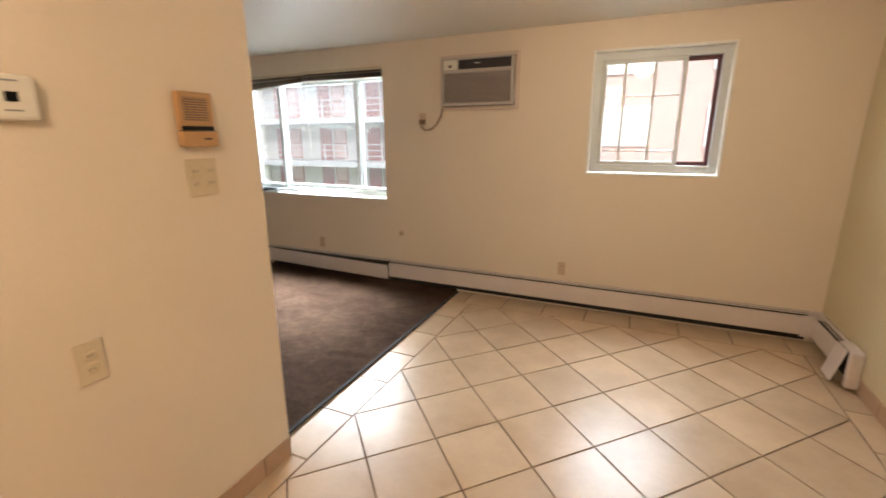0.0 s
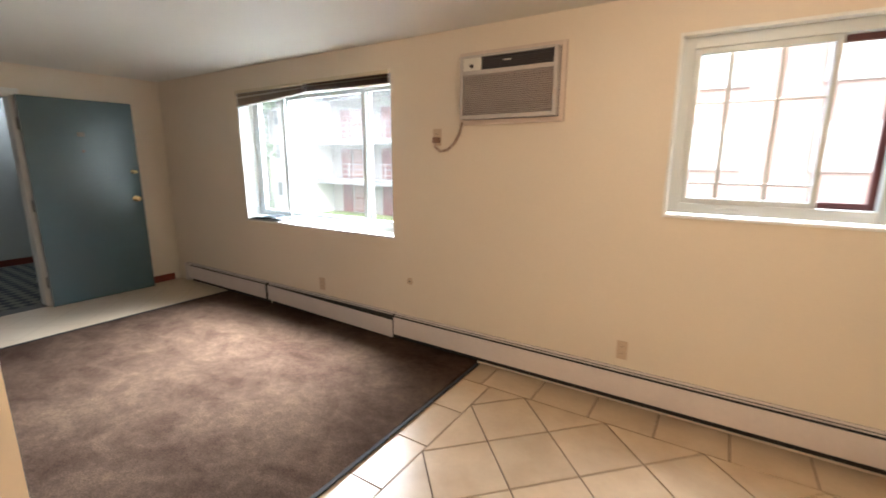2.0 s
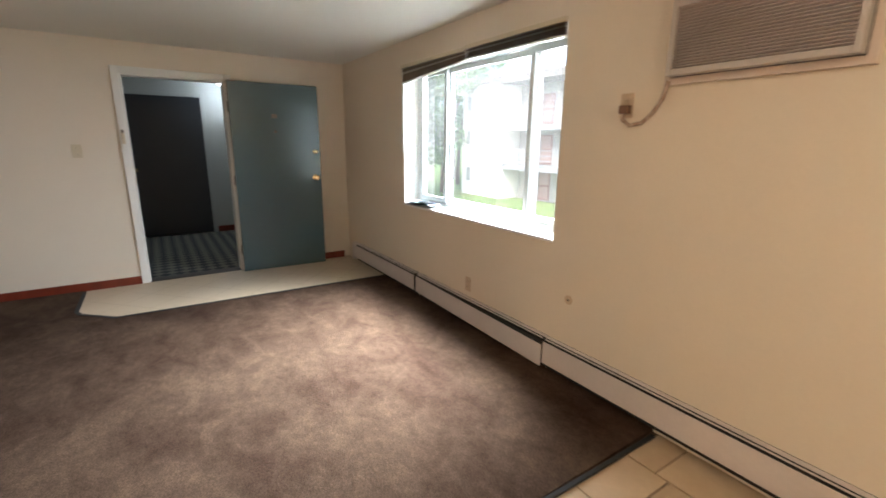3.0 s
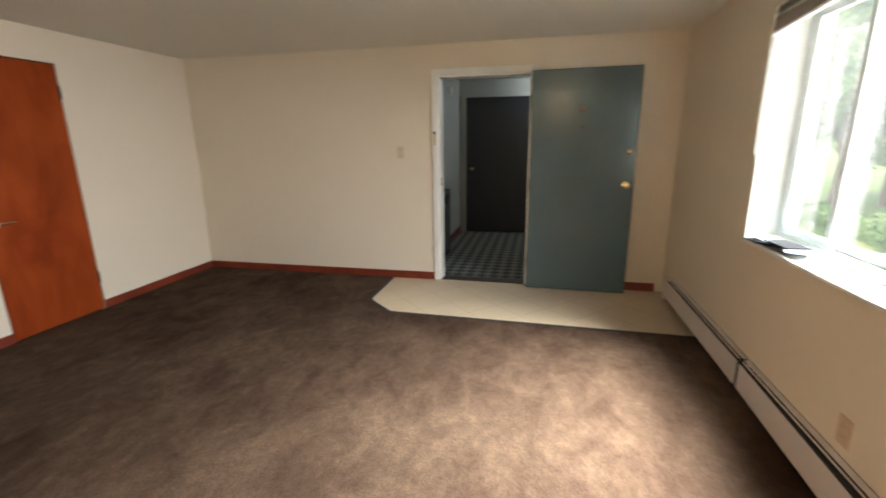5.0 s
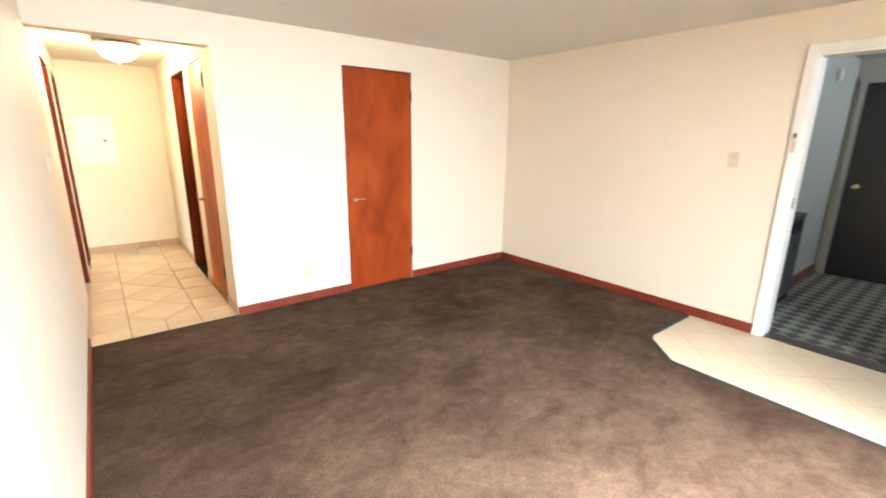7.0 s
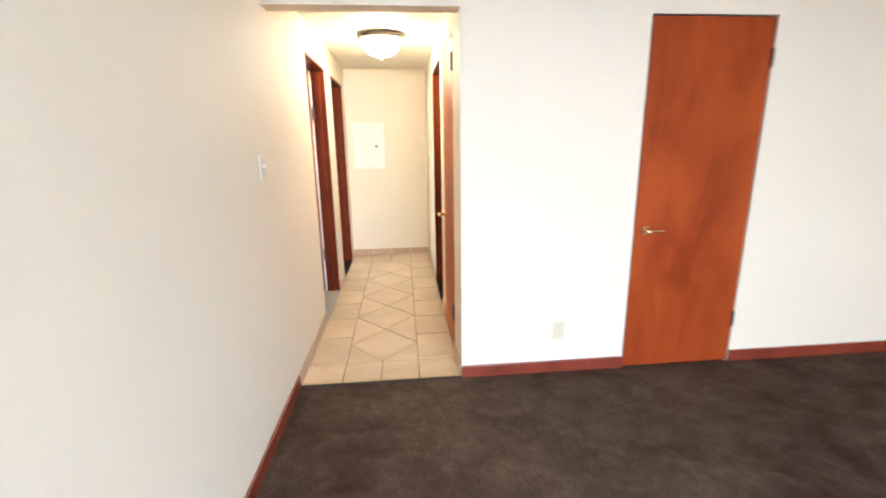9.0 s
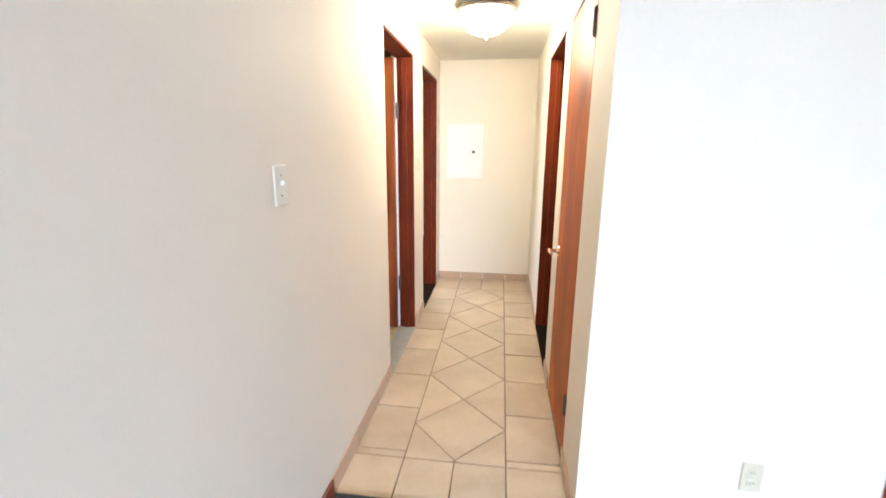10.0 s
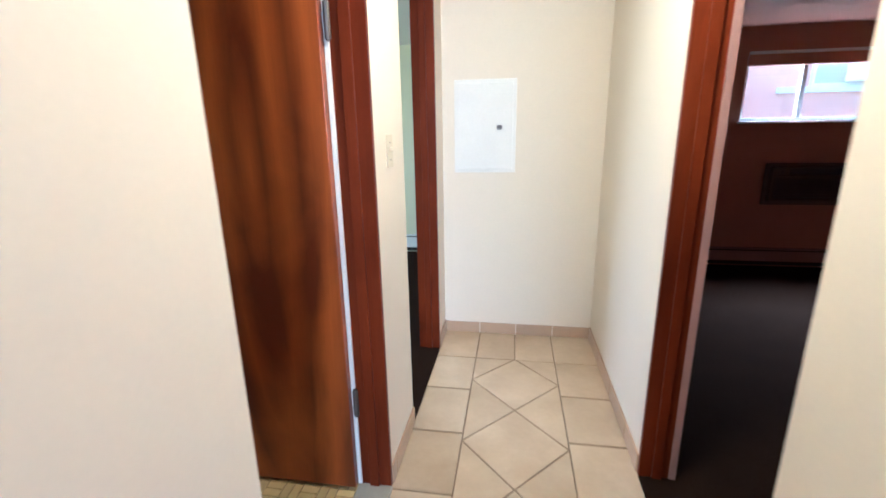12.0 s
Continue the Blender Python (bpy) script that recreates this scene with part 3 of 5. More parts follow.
def lining(name, axis, hole, d0, d1, mat, t=0.02, label="mahogany stained door lining", near=0.004):
    """The lining of a door opening: two side jambs and a head, a stop on each."""
    a0, a1, z0, z1 = hole
    root = thing(name, label, "door frame", kind="structure")
    dm = (d0 + d1) / 2

    def put(n, u0, u1, e0, e1, v0, v1):
        part(n, bx(u0, u1, e0, e1, v0, v1, 0.002) if axis == "x" else bx(e0, e1, u0, u1, v0, v1, 0.002), mat, root)

    e0, e1 = d0 - 0.004, d1 + 0.004
    put("jamb", a0, a0 + t, e0, e1, 0.004, z1)
    put("jamb", a1 - near, a1 + 0.002, e0 + 0.008, e1 - 0.008, 0.004, z1)
    put("head", a0 + t, a1 - near, e0, e1, z1 - t, z1)
    put("stop", a0 + t, a0 + t + 0.012, dm - 0.018, dm + 0.018, 0.004, z1 - t)
    put("stop", a1 - near - 0.012, a1 - near, dm - 0.018, dm + 0.018, 0.004, z1 - t)
    return root


lining("door_frame_bedroom", "y", BED, HW - 0.12, HW, JAMB)
bed_frame = bpy.data.objects["door_frame_bedroom"]
part("painted_edge", bx(HW - 0.132, HW - 0.106, BED[0] + 0.0205, BED[0] + 0.027, 0.006, BED[3] - 0.03, 0.002), material("pink_edge_paint", (0.42, 0.24, 0.21), 0.5, 0.05), bed_frame, "pink painted edge of the frame")
lining("door_frame_bathroom", "y", BATH, HE, HE + 0.12, JAMB)
lining("door_frame_side_room", "y", ROOM, HE, HE + 0.12, JAMB)
lining("door_frame_linen", "y", LINEN, HW - 0.12, HW - 0.036, JAMB, 0.008)
lining("door_frame_closet", "x", CLOSET, -0.12, -0.036, JAMB, 0.008)


def lever(parent, p, out, along, mat, name="lever_handle"):
    """A rose with a short lever: out and along are unit vectors."""
    p, out, along = Vector(p), Vector(out), Vector(along)
    bm = bmesh.new()
    cyl(bm, p, p + out * 0.012, 0.03, 0.027, 20)
    cyl(bm, p + out * 0.012, p + out * 0.05, 0.011, n=12)
    cyl(bm, p + out * 0.05, p + out * 0.05 + along * 0.085, 0.0105, 0.008, 12)
    bmesh.ops.create_uvsphere(bm, u_segments=12, v_segments=8, radius=0.0125, matrix=Matrix.Translation(p + out * 0.05))
    return part(name, bm, mat, parent, "worn brass lever")


def knob(parent, p, out, mat, r=0.027, name="knob"):
    """A turned door knob on a rose."""
    m = Matrix.Translation(p) @ Vector(out).to_track_quat("Z", "Y").to_matrix().to_4x4()
    bm = lathe(bmesh.new(), [(r * 1.1, 0), (r * 1.1, 0.006), (r * 0.45, 0.012), (r * 0.42, 0.03), (r * 0.9, 0.04), (r, 0.05), (r * 0.85, 0.062), (r * 0.3, 0.066)], m, 20)
    return part(name, bm, mat, parent, "polished brass knob")


def hinge(parent, p, mat=STEEL, h=0.09, r=0.008):
    bm = bmesh.new()
    x, y, z = p
    cyl(bm, (x, y, z - h / 2), (x, y, z + h / 2), r, n=10)
    for s in (-1, 1):
        cyl(bm, (x, y, z + s * h / 2), (x, y, z + s * (h / 2 + 0.006)), r * 0.7, n=8)
    return part("hinge", bm, mat, parent, "dark steel hinge knuckle")


# entry door: white casing, teal slab swung back against the wall
casing = thing("door_casing_entry", "white painted wooden casing round the entry opening", "door frame", kind="structure")
a0, a1, _, zt = ENTRY
for nm, q in (("jamb", (XW - 0.154, XW + 0.004, a0, a0 + 0.02, 0.009, zt)), ("jamb", (XW - 0.154, XW + 0.004, a1 - 0.02, a1, 0.009, zt)), ("head", (XW - 0.154, XW + 0.004, a0 + 0.02, a1 - 0.02, zt - 0.02, zt)),
              ("casing_side", (XW, XW + 0.018, a0 - 0.055, a0 + 0.004, 0.006, zt + 0.055)), ("casing_side", (XW, XW + 0.018, a1 - 0.004, a1 + 0.055, 0.006, zt + 0.055)), ("casing_top", (XW, XW + 0.018, a0 + 0.004, a1 - 0.004, zt - 0.004, zt + 0.055))):
    part(nm, bx(*q, 0.004), WHITE, casing)
part("strike_plate", bx(XW - 0.06, XW - 0.03, a0 + 0.0195, a0 + 0.0225, 0.98, 1.06), BRASS, casing, "brass strike plate")
chain = thing("door_chain", "beige door chain holder on the white casing", "door chain")
part("plate", bx(XW + 0.018, XW + 0.025, a0 - 0.04, a0 - 0.015, 1.37, 1.50, 0.003), IVORY, chain)
part("catch", bx(XW + 0.025, XW + 0.04, a0 - 0.036, a0 - 0.019, 1.47, 1.5, 0.004), STEEL, chain)

entry = thing("entry_door", "teal-grey painted flat entry door swung open against the wall", "door", loc=(-3.935, 3.63, 0.0))
W = 0.895
slab = part("slab", bx(-0.0225, 0.0225, 0.0, W, 0.012, 2.0, 0.003), TEAL, entry)
part("hinge_edge", bx(-0.0185, 0.0185, -0.004, 0.0, 0.012, 2.0), RAIL, entry, "grey painted door edge")
for z in (0.25, 1.0, 1.75):
    hinge(entry, (-0.03, -0.006, z), STEEL, 0.1, 0.008)
knob(entry, (0.0225, W - 0.065, 1.015), (1, 0, 0), BRASS, 0.03)
bolt = knob(entry, (0.0225, W - 0.06, 1.3), (1, 0, 0), BRASS, 0.02, "deadbolt")
bm = lathe(bmesh.new(), [(0.014, 0), (0.014, 0.004), (0.009, 0.007), (0.004, 0.008)], Matrix.Translation((0.0225, 0.43, 1.51)) @ pose(0, 0, 0, 0, 90, 0), 18)
part("peephole", bm, STEEL, entry, "small dull metal peephole")
bm = bmesh.new()
box(bm, 0.0225, 0.03, 0.40, 0.455, 1.65, 1.69, 0.006)
cyl(bm, (0.03, 0.42, 1.66), (0.042, 0.42, 1.66), 0.01, n=12)
part("knocker", bm, material("painted_plate", (0.13, 0.115, 0.095), 0.5, 0.1), entry, "painted-over name plate")
entry.rotation_euler = (0, 0, -radians(2.4))


def flush_door(name, label, axis, hole, face, sgn, mat, handle_end, pmat, z_handle, zs=(0.3, 1.82)):
    """A closed flush door just inside its opening; face: the coordinate of its visible side, sgn: which way it looks."""
    a0, a1, _, zt = hole
    g = 0.009
    root = thing(name, label, "door")
    u0, u1, d0, d1 = a0 + g, a1 - g, min(face, face - sgn * 0.035), max(face, face - sgn * 0.035)
    part("slab", bx(u0, u1, d0, d1, 0.016, zt - 0.011, 0.003) if axis == "x" else bx(d0, d1, u0, u1, 0.016, zt - 0.011, 0.003), mat, root)
    h = u0 + 0.06 if handle_end == 0 else u1 - 0.06
    e = u1 if handle_end == 0 else u0
    d = 1 if handle_end == 0 else -1
    if axis == "x":
        lever(root, (h, face, z_handle), (0, sgn, 0), (d, 0, 0), pmat)
    else:
        lever(root, (face, h, z_handle), (sgn, 0, 0), (0, d, 0), pmat)
    for z in zs:
        hinge(root, (e, face + sgn * 0.005, z) if axis == "x" else (face + sgn * 0.005, e, z))
    return root


flush_door("closet_door", "closed red-brown veneered closet door in the cream wall", "x", CLOSET, 0.0, 1, WOOD, 1, COPPER, 0.885)
flush_door("linen_door", "closed orange veneered linen closet door with brass lever", "y", LINEN, HW, 1, WOOD_LIGHT, 0, COPPER, 0.87, (0.29, 1.86))
bath_door = thing("bathroom_door", "dark stained veneered bathroom door standing open", "door")
part("slab", bx(0.128, 0.845, -1.742, -1.707, 0.014, 2.012, 0.003), WOOD_DARK, bath_door)
for z in (0.38, 1.66):
    hinge(bath_door, (0.108, -1.722, z), STEEL, 0.1, 0.01)
# white strip put in the hinge gap for the bright bathroom behind it
part("gap_strip", bx(0.112, 0.126, -1.741, -1.731, 0.014, 2.012), WHITE, bath_door, "white strip in the bright gap between door and jamb")
knob(bath_door, (0.785, -1.707, 0.95), (0, 1, 0), BRASS)
structure("threshold_bathroom", bx(HE - 0.01, HE + 0.125, BATH[0] + 0.02, BATH[1] - 0.02, -0.006, 0.010, 0.004), THRESH, "grey marble bathroom threshold", "sill")
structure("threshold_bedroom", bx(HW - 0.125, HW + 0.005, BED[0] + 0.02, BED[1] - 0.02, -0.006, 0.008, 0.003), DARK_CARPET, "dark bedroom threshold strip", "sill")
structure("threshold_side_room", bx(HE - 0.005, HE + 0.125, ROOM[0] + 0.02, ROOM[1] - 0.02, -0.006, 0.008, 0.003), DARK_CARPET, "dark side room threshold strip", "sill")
structure("trim_carpet_edge", bx(CARPET_EDGE - 0.012, CARPET_EDGE + 0.012, PY, YN - 0.05, 0.004, 0.0165, 0.003), DARK, "dark carpet edging strip beside the tiles", "trim")
structure("trim_hall_edge", bx(HW, HE, -0.006, 0.012, 0.002, 0.0155, 0.003), DARK, "dark carpet edging strip at the hall", "trim")

# ---- windows ----
def frame_rect(bm, x0, x1, z0, z1, y0, y1, w):
    box(bm, x0, x0 + w, y0, y1, z0, z1, 0.003)
    box(bm, x1 - w, x1, y0, y1, z0, z1, 0.003)
    box(bm, x0 + w, x1 - w, y0, y1, z0, z0 + w, 0.003)
    box(bm, x0 + w, x1 - w, y0, y1, z1 - w, z1, 0.003)
    return bm


def pane(parent, x0, x1, y, z0, z1):
    g = part("pane", bx(x0, x1, y - 0.002, y + 0.002, z0, z1), GLASS, parent, "clear glass pane")
    g.visible_shadow = False
    return g


win = thing("window_1", "large white vinyl sliding window above the heater", "window", kind="structure")
x0, x1, z0, z1 = W1
part("window_frame", frame_rect(bmesh.new(), x0, x1, z0 + 0.02, z1, 5.03, 5.11, 0.045), VINYLW, win)
part("sash", frame_rect(bmesh.new(), x0 + 0.045, -2.06, z0 + 0.065, z1 - 0.045, 5.035, 5.065, 0.04), VINYLW, win)
part("sash", frame_rect(bmesh.new(), -2.09, -1.03, z0 + 0.065, z1 - 0.045, 5.07, 5.10, 0.04), VINYLW, win)
part("sash", frame_rect(bmesh.new(), -1.09, x1 - 0.045, z0 + 0.065, z1 - 0.045, 5.035, 5.065, 0.04), VINYLW, win)
pane(win, x0 + 0.085, -2.10, 5.05, z0 + 0.105, z1 - 0.085)
pane(win, -2.05, -1.07, 5.085, z0 + 0.105, z1 - 0.085)
pane(win, -1.05, x1 - 0.085, 5.05, z0 + 0.105, z1 - 0.085)
part("window_sill", bx(x0, x1, YN - 0.012, 5.03, z0, z0 + 0.02, 0.004), WHITE, win, "white painted sill")
part("side_lining", bx(x0, x0 + 0.006, YN + 0.002, 5.03, z0 + 0.02, z1), WHITE, win)
part("side_lining", bx(x1 - 0.006, x1, YN + 0.002, 5.03, z0 + 0.02, z1), WHITE, win)
part("head_lining", bx(x0 + 0.006, x1 - 0.006, YN + 0.002, 5.03, z1 - 0.006, z1), WHITE, win)

win = thing("window_2", "small white sliding window with slim bars", "window", kind="structure")
x0, x1, z0, z1 = W2
part("window_frame", frame_rect(bmesh.new(), x0 + 0.012, x1 - 0.012, z0 + 0.02, z1 - 0.012, 4.935, 5.02, 0.055), VINYLW, win)
part("casing", frame_rect(bmesh.new(), x0 - 0.004, x1 + 0.004, z0 - 0.004, z1 + 0.004, YN - 0.012, 4.935, 0.016), WHITE, win, "white painted reveal")
lx, rx, bz, tz = x0 + 0.067, x1 - 0.067, z0 + 0.075, z1 - 0.067
part("sash", frame_rect(bmesh.new(), lx, 1.86, bz, tz, 4.945, 4.975, 0.028), VINYLW, win)
part("outer_sash", frame_rect(bmesh.new(), 1.83, rx, bz, tz, 4.985, 5.015, 0.03), BROWNF, win, "dark red-brown outer sash")
for bxx in (1.447, 1.652):
    part("bar", bx(bxx - 0.01, bxx + 0.01, 4.952, 4.968, bz + 0.028, tz - 0.028, 0.002), VINYLW, win)
for bzz in (1.74, 1.335):
    part("bar", bx(lx + 0.028, 1.83, 4.954, 4.966, bzz - 0.006, bzz + 0.006, 0.002), ALU, win)
pane(win, lx + 0.028, 1.832, 4.96, bz + 0.028, tz - 0.028)
pane(win, 1.86, rx - 0.03, 5.0, bz + 0.03, tz - 0.03)
part("latch", bx(1.46, 1.56, 4.925, 4.945, z0 + 0.03, z0 + 0.05, 0.004), VINYLW, win)

win = thing("window_3", "white sliding bedroom window with a brown valance", "window", kind="structure")
part("window_frame", frame_rect(bmesh.new(), -3.9, -2.5, 1.392, 1.97, -5.10, -5.03, 0.03), VINYLW, win)
part("stile", bx(-3.03, -2.99, -5.09, -5.05, 1.42, 1.94, 0.003), VINYLW, win)
pane(win, -3.87, -3.03, -5.07, 1.42, 1.94)
pane(win, -2.99, -2.53, -5.07, 1.42, 1.94)
part("valance", bx(-3.95, -2.5, -5.0, -4.96, 1.87, 1.965, 0.006), PINK_WALL, win, "brown window valance")
part("rail", bx(-3.95, -2.5, -4.99, -4.955, 1.966, 1.99, 0.004), WHITE, win, "white curtain rail")
part("window_sill", bx(-3.92, -2.49, -5.03, -4.97, 1.372, 1.392, 0.004), WHITE, win)


def blind(x0, x1, z_top, drop0, drop1, label):
    """A mini blind drawn up: head rail, gathered slats, bottom rail hanging from drop0 to drop1."""
    root = thing("mini_blind", label, "blind", "raised blinds in the large window")
    part("head_rail", bx(x0, x1, 4.852, 4.882, z_top - 0.028, z_top, 0.004), IVORY, root, "cream head rail")
    n = 20
    for i in range(n):
        f = (i + 1) / (n + 1)
        bm = bmesh.new()
        za, zb = z_top - 0.03 - (drop0 - 0.03) * f, z_top - 0.03 - (drop1 - 0.03) * f
        vs = [bm.verts.new(c) for c in ((x0 + 0.006, 4.853, za), (x1 - 0.006, 4.853, zb), (x1 - 0.006, 4.866, zb + 0.005), (x0 + 0.006, 4.866, za + 0.005), (x1 - 0.006, 4.879, zb), (x0 + 0.006, 4.879, za))]
        bm.faces.new((vs[0], vs[1], vs[2], vs[3]))
        bm.faces.new((vs[3], vs[2], vs[4], vs[5]))
        bmesh.ops.solidify(bm, geom=list(bm.faces), thickness=0.0012)
        part("slat", bm, IVORY if i in (5, 6, 7) else SLAT, root)
    bm = bmesh.new()
    box(bm, x0 + 0.004, x1 - 0.004, 4.855, 4.88, -0.006, 0.006, 0.003)
    for v in bm.verts:
        f = (v.co.x - x0) / (x1 - x0)
        v.co.z += z_top - 0.004 - (drop0 * (1 - f) + drop1 * f)
    part("bottom_rail", bm, WHITE, root, "white bottom rail")
    bm = bmesh.new()
    cyl(bm, (x0 + 0.05, 4.85, z_top - 0.03), (x0 + 0.05, 4.85, z_top - 0.75), 0.0022, n=6)
    part("cord", bm, WHITE, root)
    return root


blind(-2.54, -1.585, 2.075, 0.15, 0.085, "raised cream mini blind sagging at one end")
blind(-1.58, -0.652, 2.085, 0.09, 0.095, "raised cream mini blind tight under the lintel")

bm = bx(-0.18, 0.18, -0.012, 0.012, -0.0008, 0.0008)
bmesh.ops.transform(bm, matrix=pose(-1.21, 4.872, 1.922, 20, -4.8, 0), verts=bm.verts)
part("loose_slat", bm, SLAT, bpy.data.objects["mini_blind.001"], "one slat slipped out and hanging")

pile = thing("leaflet_stack", "small pile of dark printed leaflets on the white sill", "leaflets")
random.seed(4)
for i, (lx_, ly_, rz) in enumerate(((-2.40, 4.95, 12), (-2.36, 4.955, -8), (-2.27, 4.96, 25), (-2.2, 4.95, 5), (-2.13, 4.965, -20))):
    bm = bx(-0.10, 0.10, -0.055, 0.055, 0.0, 0.006, 0.001)
    for v in bm.verts:
        v.co.z += 0.02 * (v.co.x / 0.1) ** 2 * (1 if i % 2 else 0.2)
    bmesh.ops.transform(bm, matrix=pose(lx_, ly_ - 0.02, 0.8555 + 0.0062 * i, 0, 0, rz), verts=bm.verts)
    part("leaflet", bm, BLACK if i in (0, 2, 3) else PAPER, pile)

# ---- through-wall air conditioners ----
def air_conditioner(name, label, width, height, body, cover, slats=26, grille=None):
    """Built looking to -y with its back at y = 0 and its lower left corner at the origin."""
    root = thing(name, label, "air conditioner")
    part("wall_sleeve", frame_rect(bmesh.new(), 0, width, 0, height, -0.03, 0.0, 0.03), cover, root, "painted trim round the unit")
    m = 0.032
    part("back", bx(m, width - m, -0.03, -0.002, m, height - m), AC_DARK, root)
    f0, f1 = -0.085, -0.03
    part("side", bx(m, m + 0.022, f0, f1, m, height - m, 0.004), body, root)
    part("side", bx(width - m - 0.022, width - m, f0, f1, m, height - m, 0.004), body, root)
    part("bottom_rail", bx(m + 0.022, width - m - 0.022, f0, f1, m, m + 0.025, 0.004), body, root)
    zg = m + (height - 2 * m) * 0.69
    part("middle_rail", bx(m + 0.022, width - m - 0.022, f0, f1, zg, zg + 0.028, 0.004), body, root)
    part("top_rail", bx(m + 0.022, width - m - 0.022, f0, f1, height - m - 0.014, height - m, 0.003), body, root)
    xs = m + 0.022 + (width - 2 * m) * 0.2
    part("control_panel", bx(m + 0.022, xs, f0 + 0.004, f1, zg + 0.028, height - m - 0.014, 0.003), WPLASTIC if slats > 15 else body, root, "pale control panel")
    bm = cyl(bmesh.new(), ((m + xs) / 2 + 0.01, f0 + 0.004, zg + 0.055), ((m + xs) / 2 + 0.01, f0 - 0.012, zg + 0.055), 0.012, 0.01, 14)
    part("dial", bm, STEEL, root)
    part("vent", bx(xs + 0.004, width - m - 0.024, f0 + 0.02, f1, zg + 0.03, height - m - 0.016), AC_DARK, root, "dark outlet vent")
    for i in range(7):
        t = (i + 0.5) / 7
        zz = zg + 0.03 + t * (height - m - 0.016 - zg - 0.03)
        part("vane", bx(xs + 0.006, width - m - 0.026, f0 + 0.008, f0 + 0.02, zz - 0.0015, zz + 0.0015), AC_DARK, root)
    part("badge", bx(xs + 0.15, xs + 0.2, f0 + 0.004, f0 + 0.008, height - m - 0.05, height - m - 0.042), WPLASTIC if slats > 15 else body, root)
    part("filter", bx(m + 0.022, width - m - 0.022, f0 + 0.03, f1, m + 0.025, zg), AC_DARK, root)
    grille = grille or body
    base = None
    for i in range(slats):
        zz = m + 0.027 + (i + 0.5) * (zg - m - 0.027) / slats
        if base is None:
            bm = bx(m + 0.024, width - m - 0.024, -0.0055, 0.0055, -0.0022, 0.0022)
            bmesh.ops.rotate(bm, cent=(0, 0, 0), matrix=Matrix.Rotation(radians(-28), 3, "X"), verts=bm.verts)
            base = mesh_of(bm, "slat", grille)
        s = new("slat", base)
        s.parent, s.location = root, (0, f0 + 0.014, zz)
    return root


ac = air_conditioner("air_conditioner", "aged beige through-wall air conditioner high on the wall", 0.70, 0.445, AC_BODY, material("painted_ac_trim", (0.64, 0.53, 0.45), 0.5, 0.05, 4, 70, 0.08), 20, material("grille_plastic", (0.46, 0.40, 0.37), 0.5, 0.05))
ac.location = (-0.05, YN, 1.672)
ac2 = air_conditioner("air_conditioner", "dark brown bedroom air conditioner under the window", 0.68, 0.39, material("brown_ac_plastic", (0.10, 0.065, 0.05), 0.5, 0.06), material("brown_ac_trim", (0.12, 0.07, 0.055), 0.5, 0.06), 14)
ac2.matrix_basis = pose(-2.79, -5.0, 0.622, 0, 0, 180)


def wall_plate(name, label, category, p, out, w, h, mat, detail, group=""):
    """A cover plate on a wall: p its centre on the wall, out the wall's normal; detail 'outlet', 'switch' or 'double'."""
    root = thing(name, label, category, group)
    root.matrix_basis = Matrix.Translation(p) @ Matrix.Rotation(math.atan2(out[1], out[0]) + math.pi / 2, 4, "Z")
    part("plate", bx(-w / 2, w / 2, -0.006, 0.0, -h / 2, h / 2, 0.003), mat, root)
    if detail == "outlet":
        for z in (-0.021, 0.021):
            part("socket", bx(-0.015, 0.015, -0.0085, -0.005, z - 0.013, z + 0.013, 0.003), mat, root)
            for x in (-0.006, 0.006):
                part("slot", bx(x - 0.001, x + 0.001, -0.0092, -0.0083, z - 0.003, z + 0.006), STEEL, root)
    elif detail == "switch":
        part("toggle", bx(-0.005, 0.005, -0.018, -0.004, 0.0, 0.014, 0.002), mat, root)
        for z in (-0.03, 0.03):
            part("screw", cyl(bmesh.new(), (0, -0.0055, z), (0, -0.007, z), 0.003, n=8), STEEL, root)
    else:
        for x in (-w / 4, w / 4):
            for z in (-0.021, 0.021):
                part("socket", bx(x - 0.014, x + 0.014, -0.0085, -0.005, z - 0.013, z + 0.013, 0.003), mat, root)
                for dx in (-0.006, 0.006):
                    part("slot", bx(x + dx - 0.001, x + dx + 0.001, -0.0092, -0.0083, z - 0.003, z + 0.006), STEEL, root)
    return root


PAINTED = material("painted_over_plate", (0.58, 0.44, 0.31), 0.5, 0.05, 6, 60, 0.05)
wall_plate("outlet", "painted-over outlet low on the cream wall", "outlet", (1.08, YN, 0.34), (0, -1), 0.06, 0.115, PAINTED, "outlet", "outlets")
wall_plate("outlet", "painted-over outlet low on the cream wall", "outlet", (-1.494, YN, 0.335), (0, -1), 0.07, 0.115, PAINTED, "outlet", "outlets")
wall_plate("outlet", "ivory outlet near the closet door", "outlet", (-1.56, 0.0, 0.28), (0, 1), 0.072, 0.115, IVORY, "outlet", "outlets")
wall_plate("light_switch", "ivory light switch beside the entry door", "light switch", (XW, 2.362, 1.305), (1, 0), 0.072, 0.117, IVORY, "switch", "switches")
wall_plate("light_switch", "white light switch on the hall approach", "light switch", (0.0, 0.238, 1.296), (-1, 0), 0.072, 0.117, material("wall_white_plastic", (0.73, 0.67, 0.57), 0.5, 0.03), "switch", "switches")
wall_plate("light_switch", "ivory light switch between the hall doors", "light switch", (0.0, -1.935, 1.276), (-1, 0), 0.072, 0.115, IVORY, "switch", "switches")
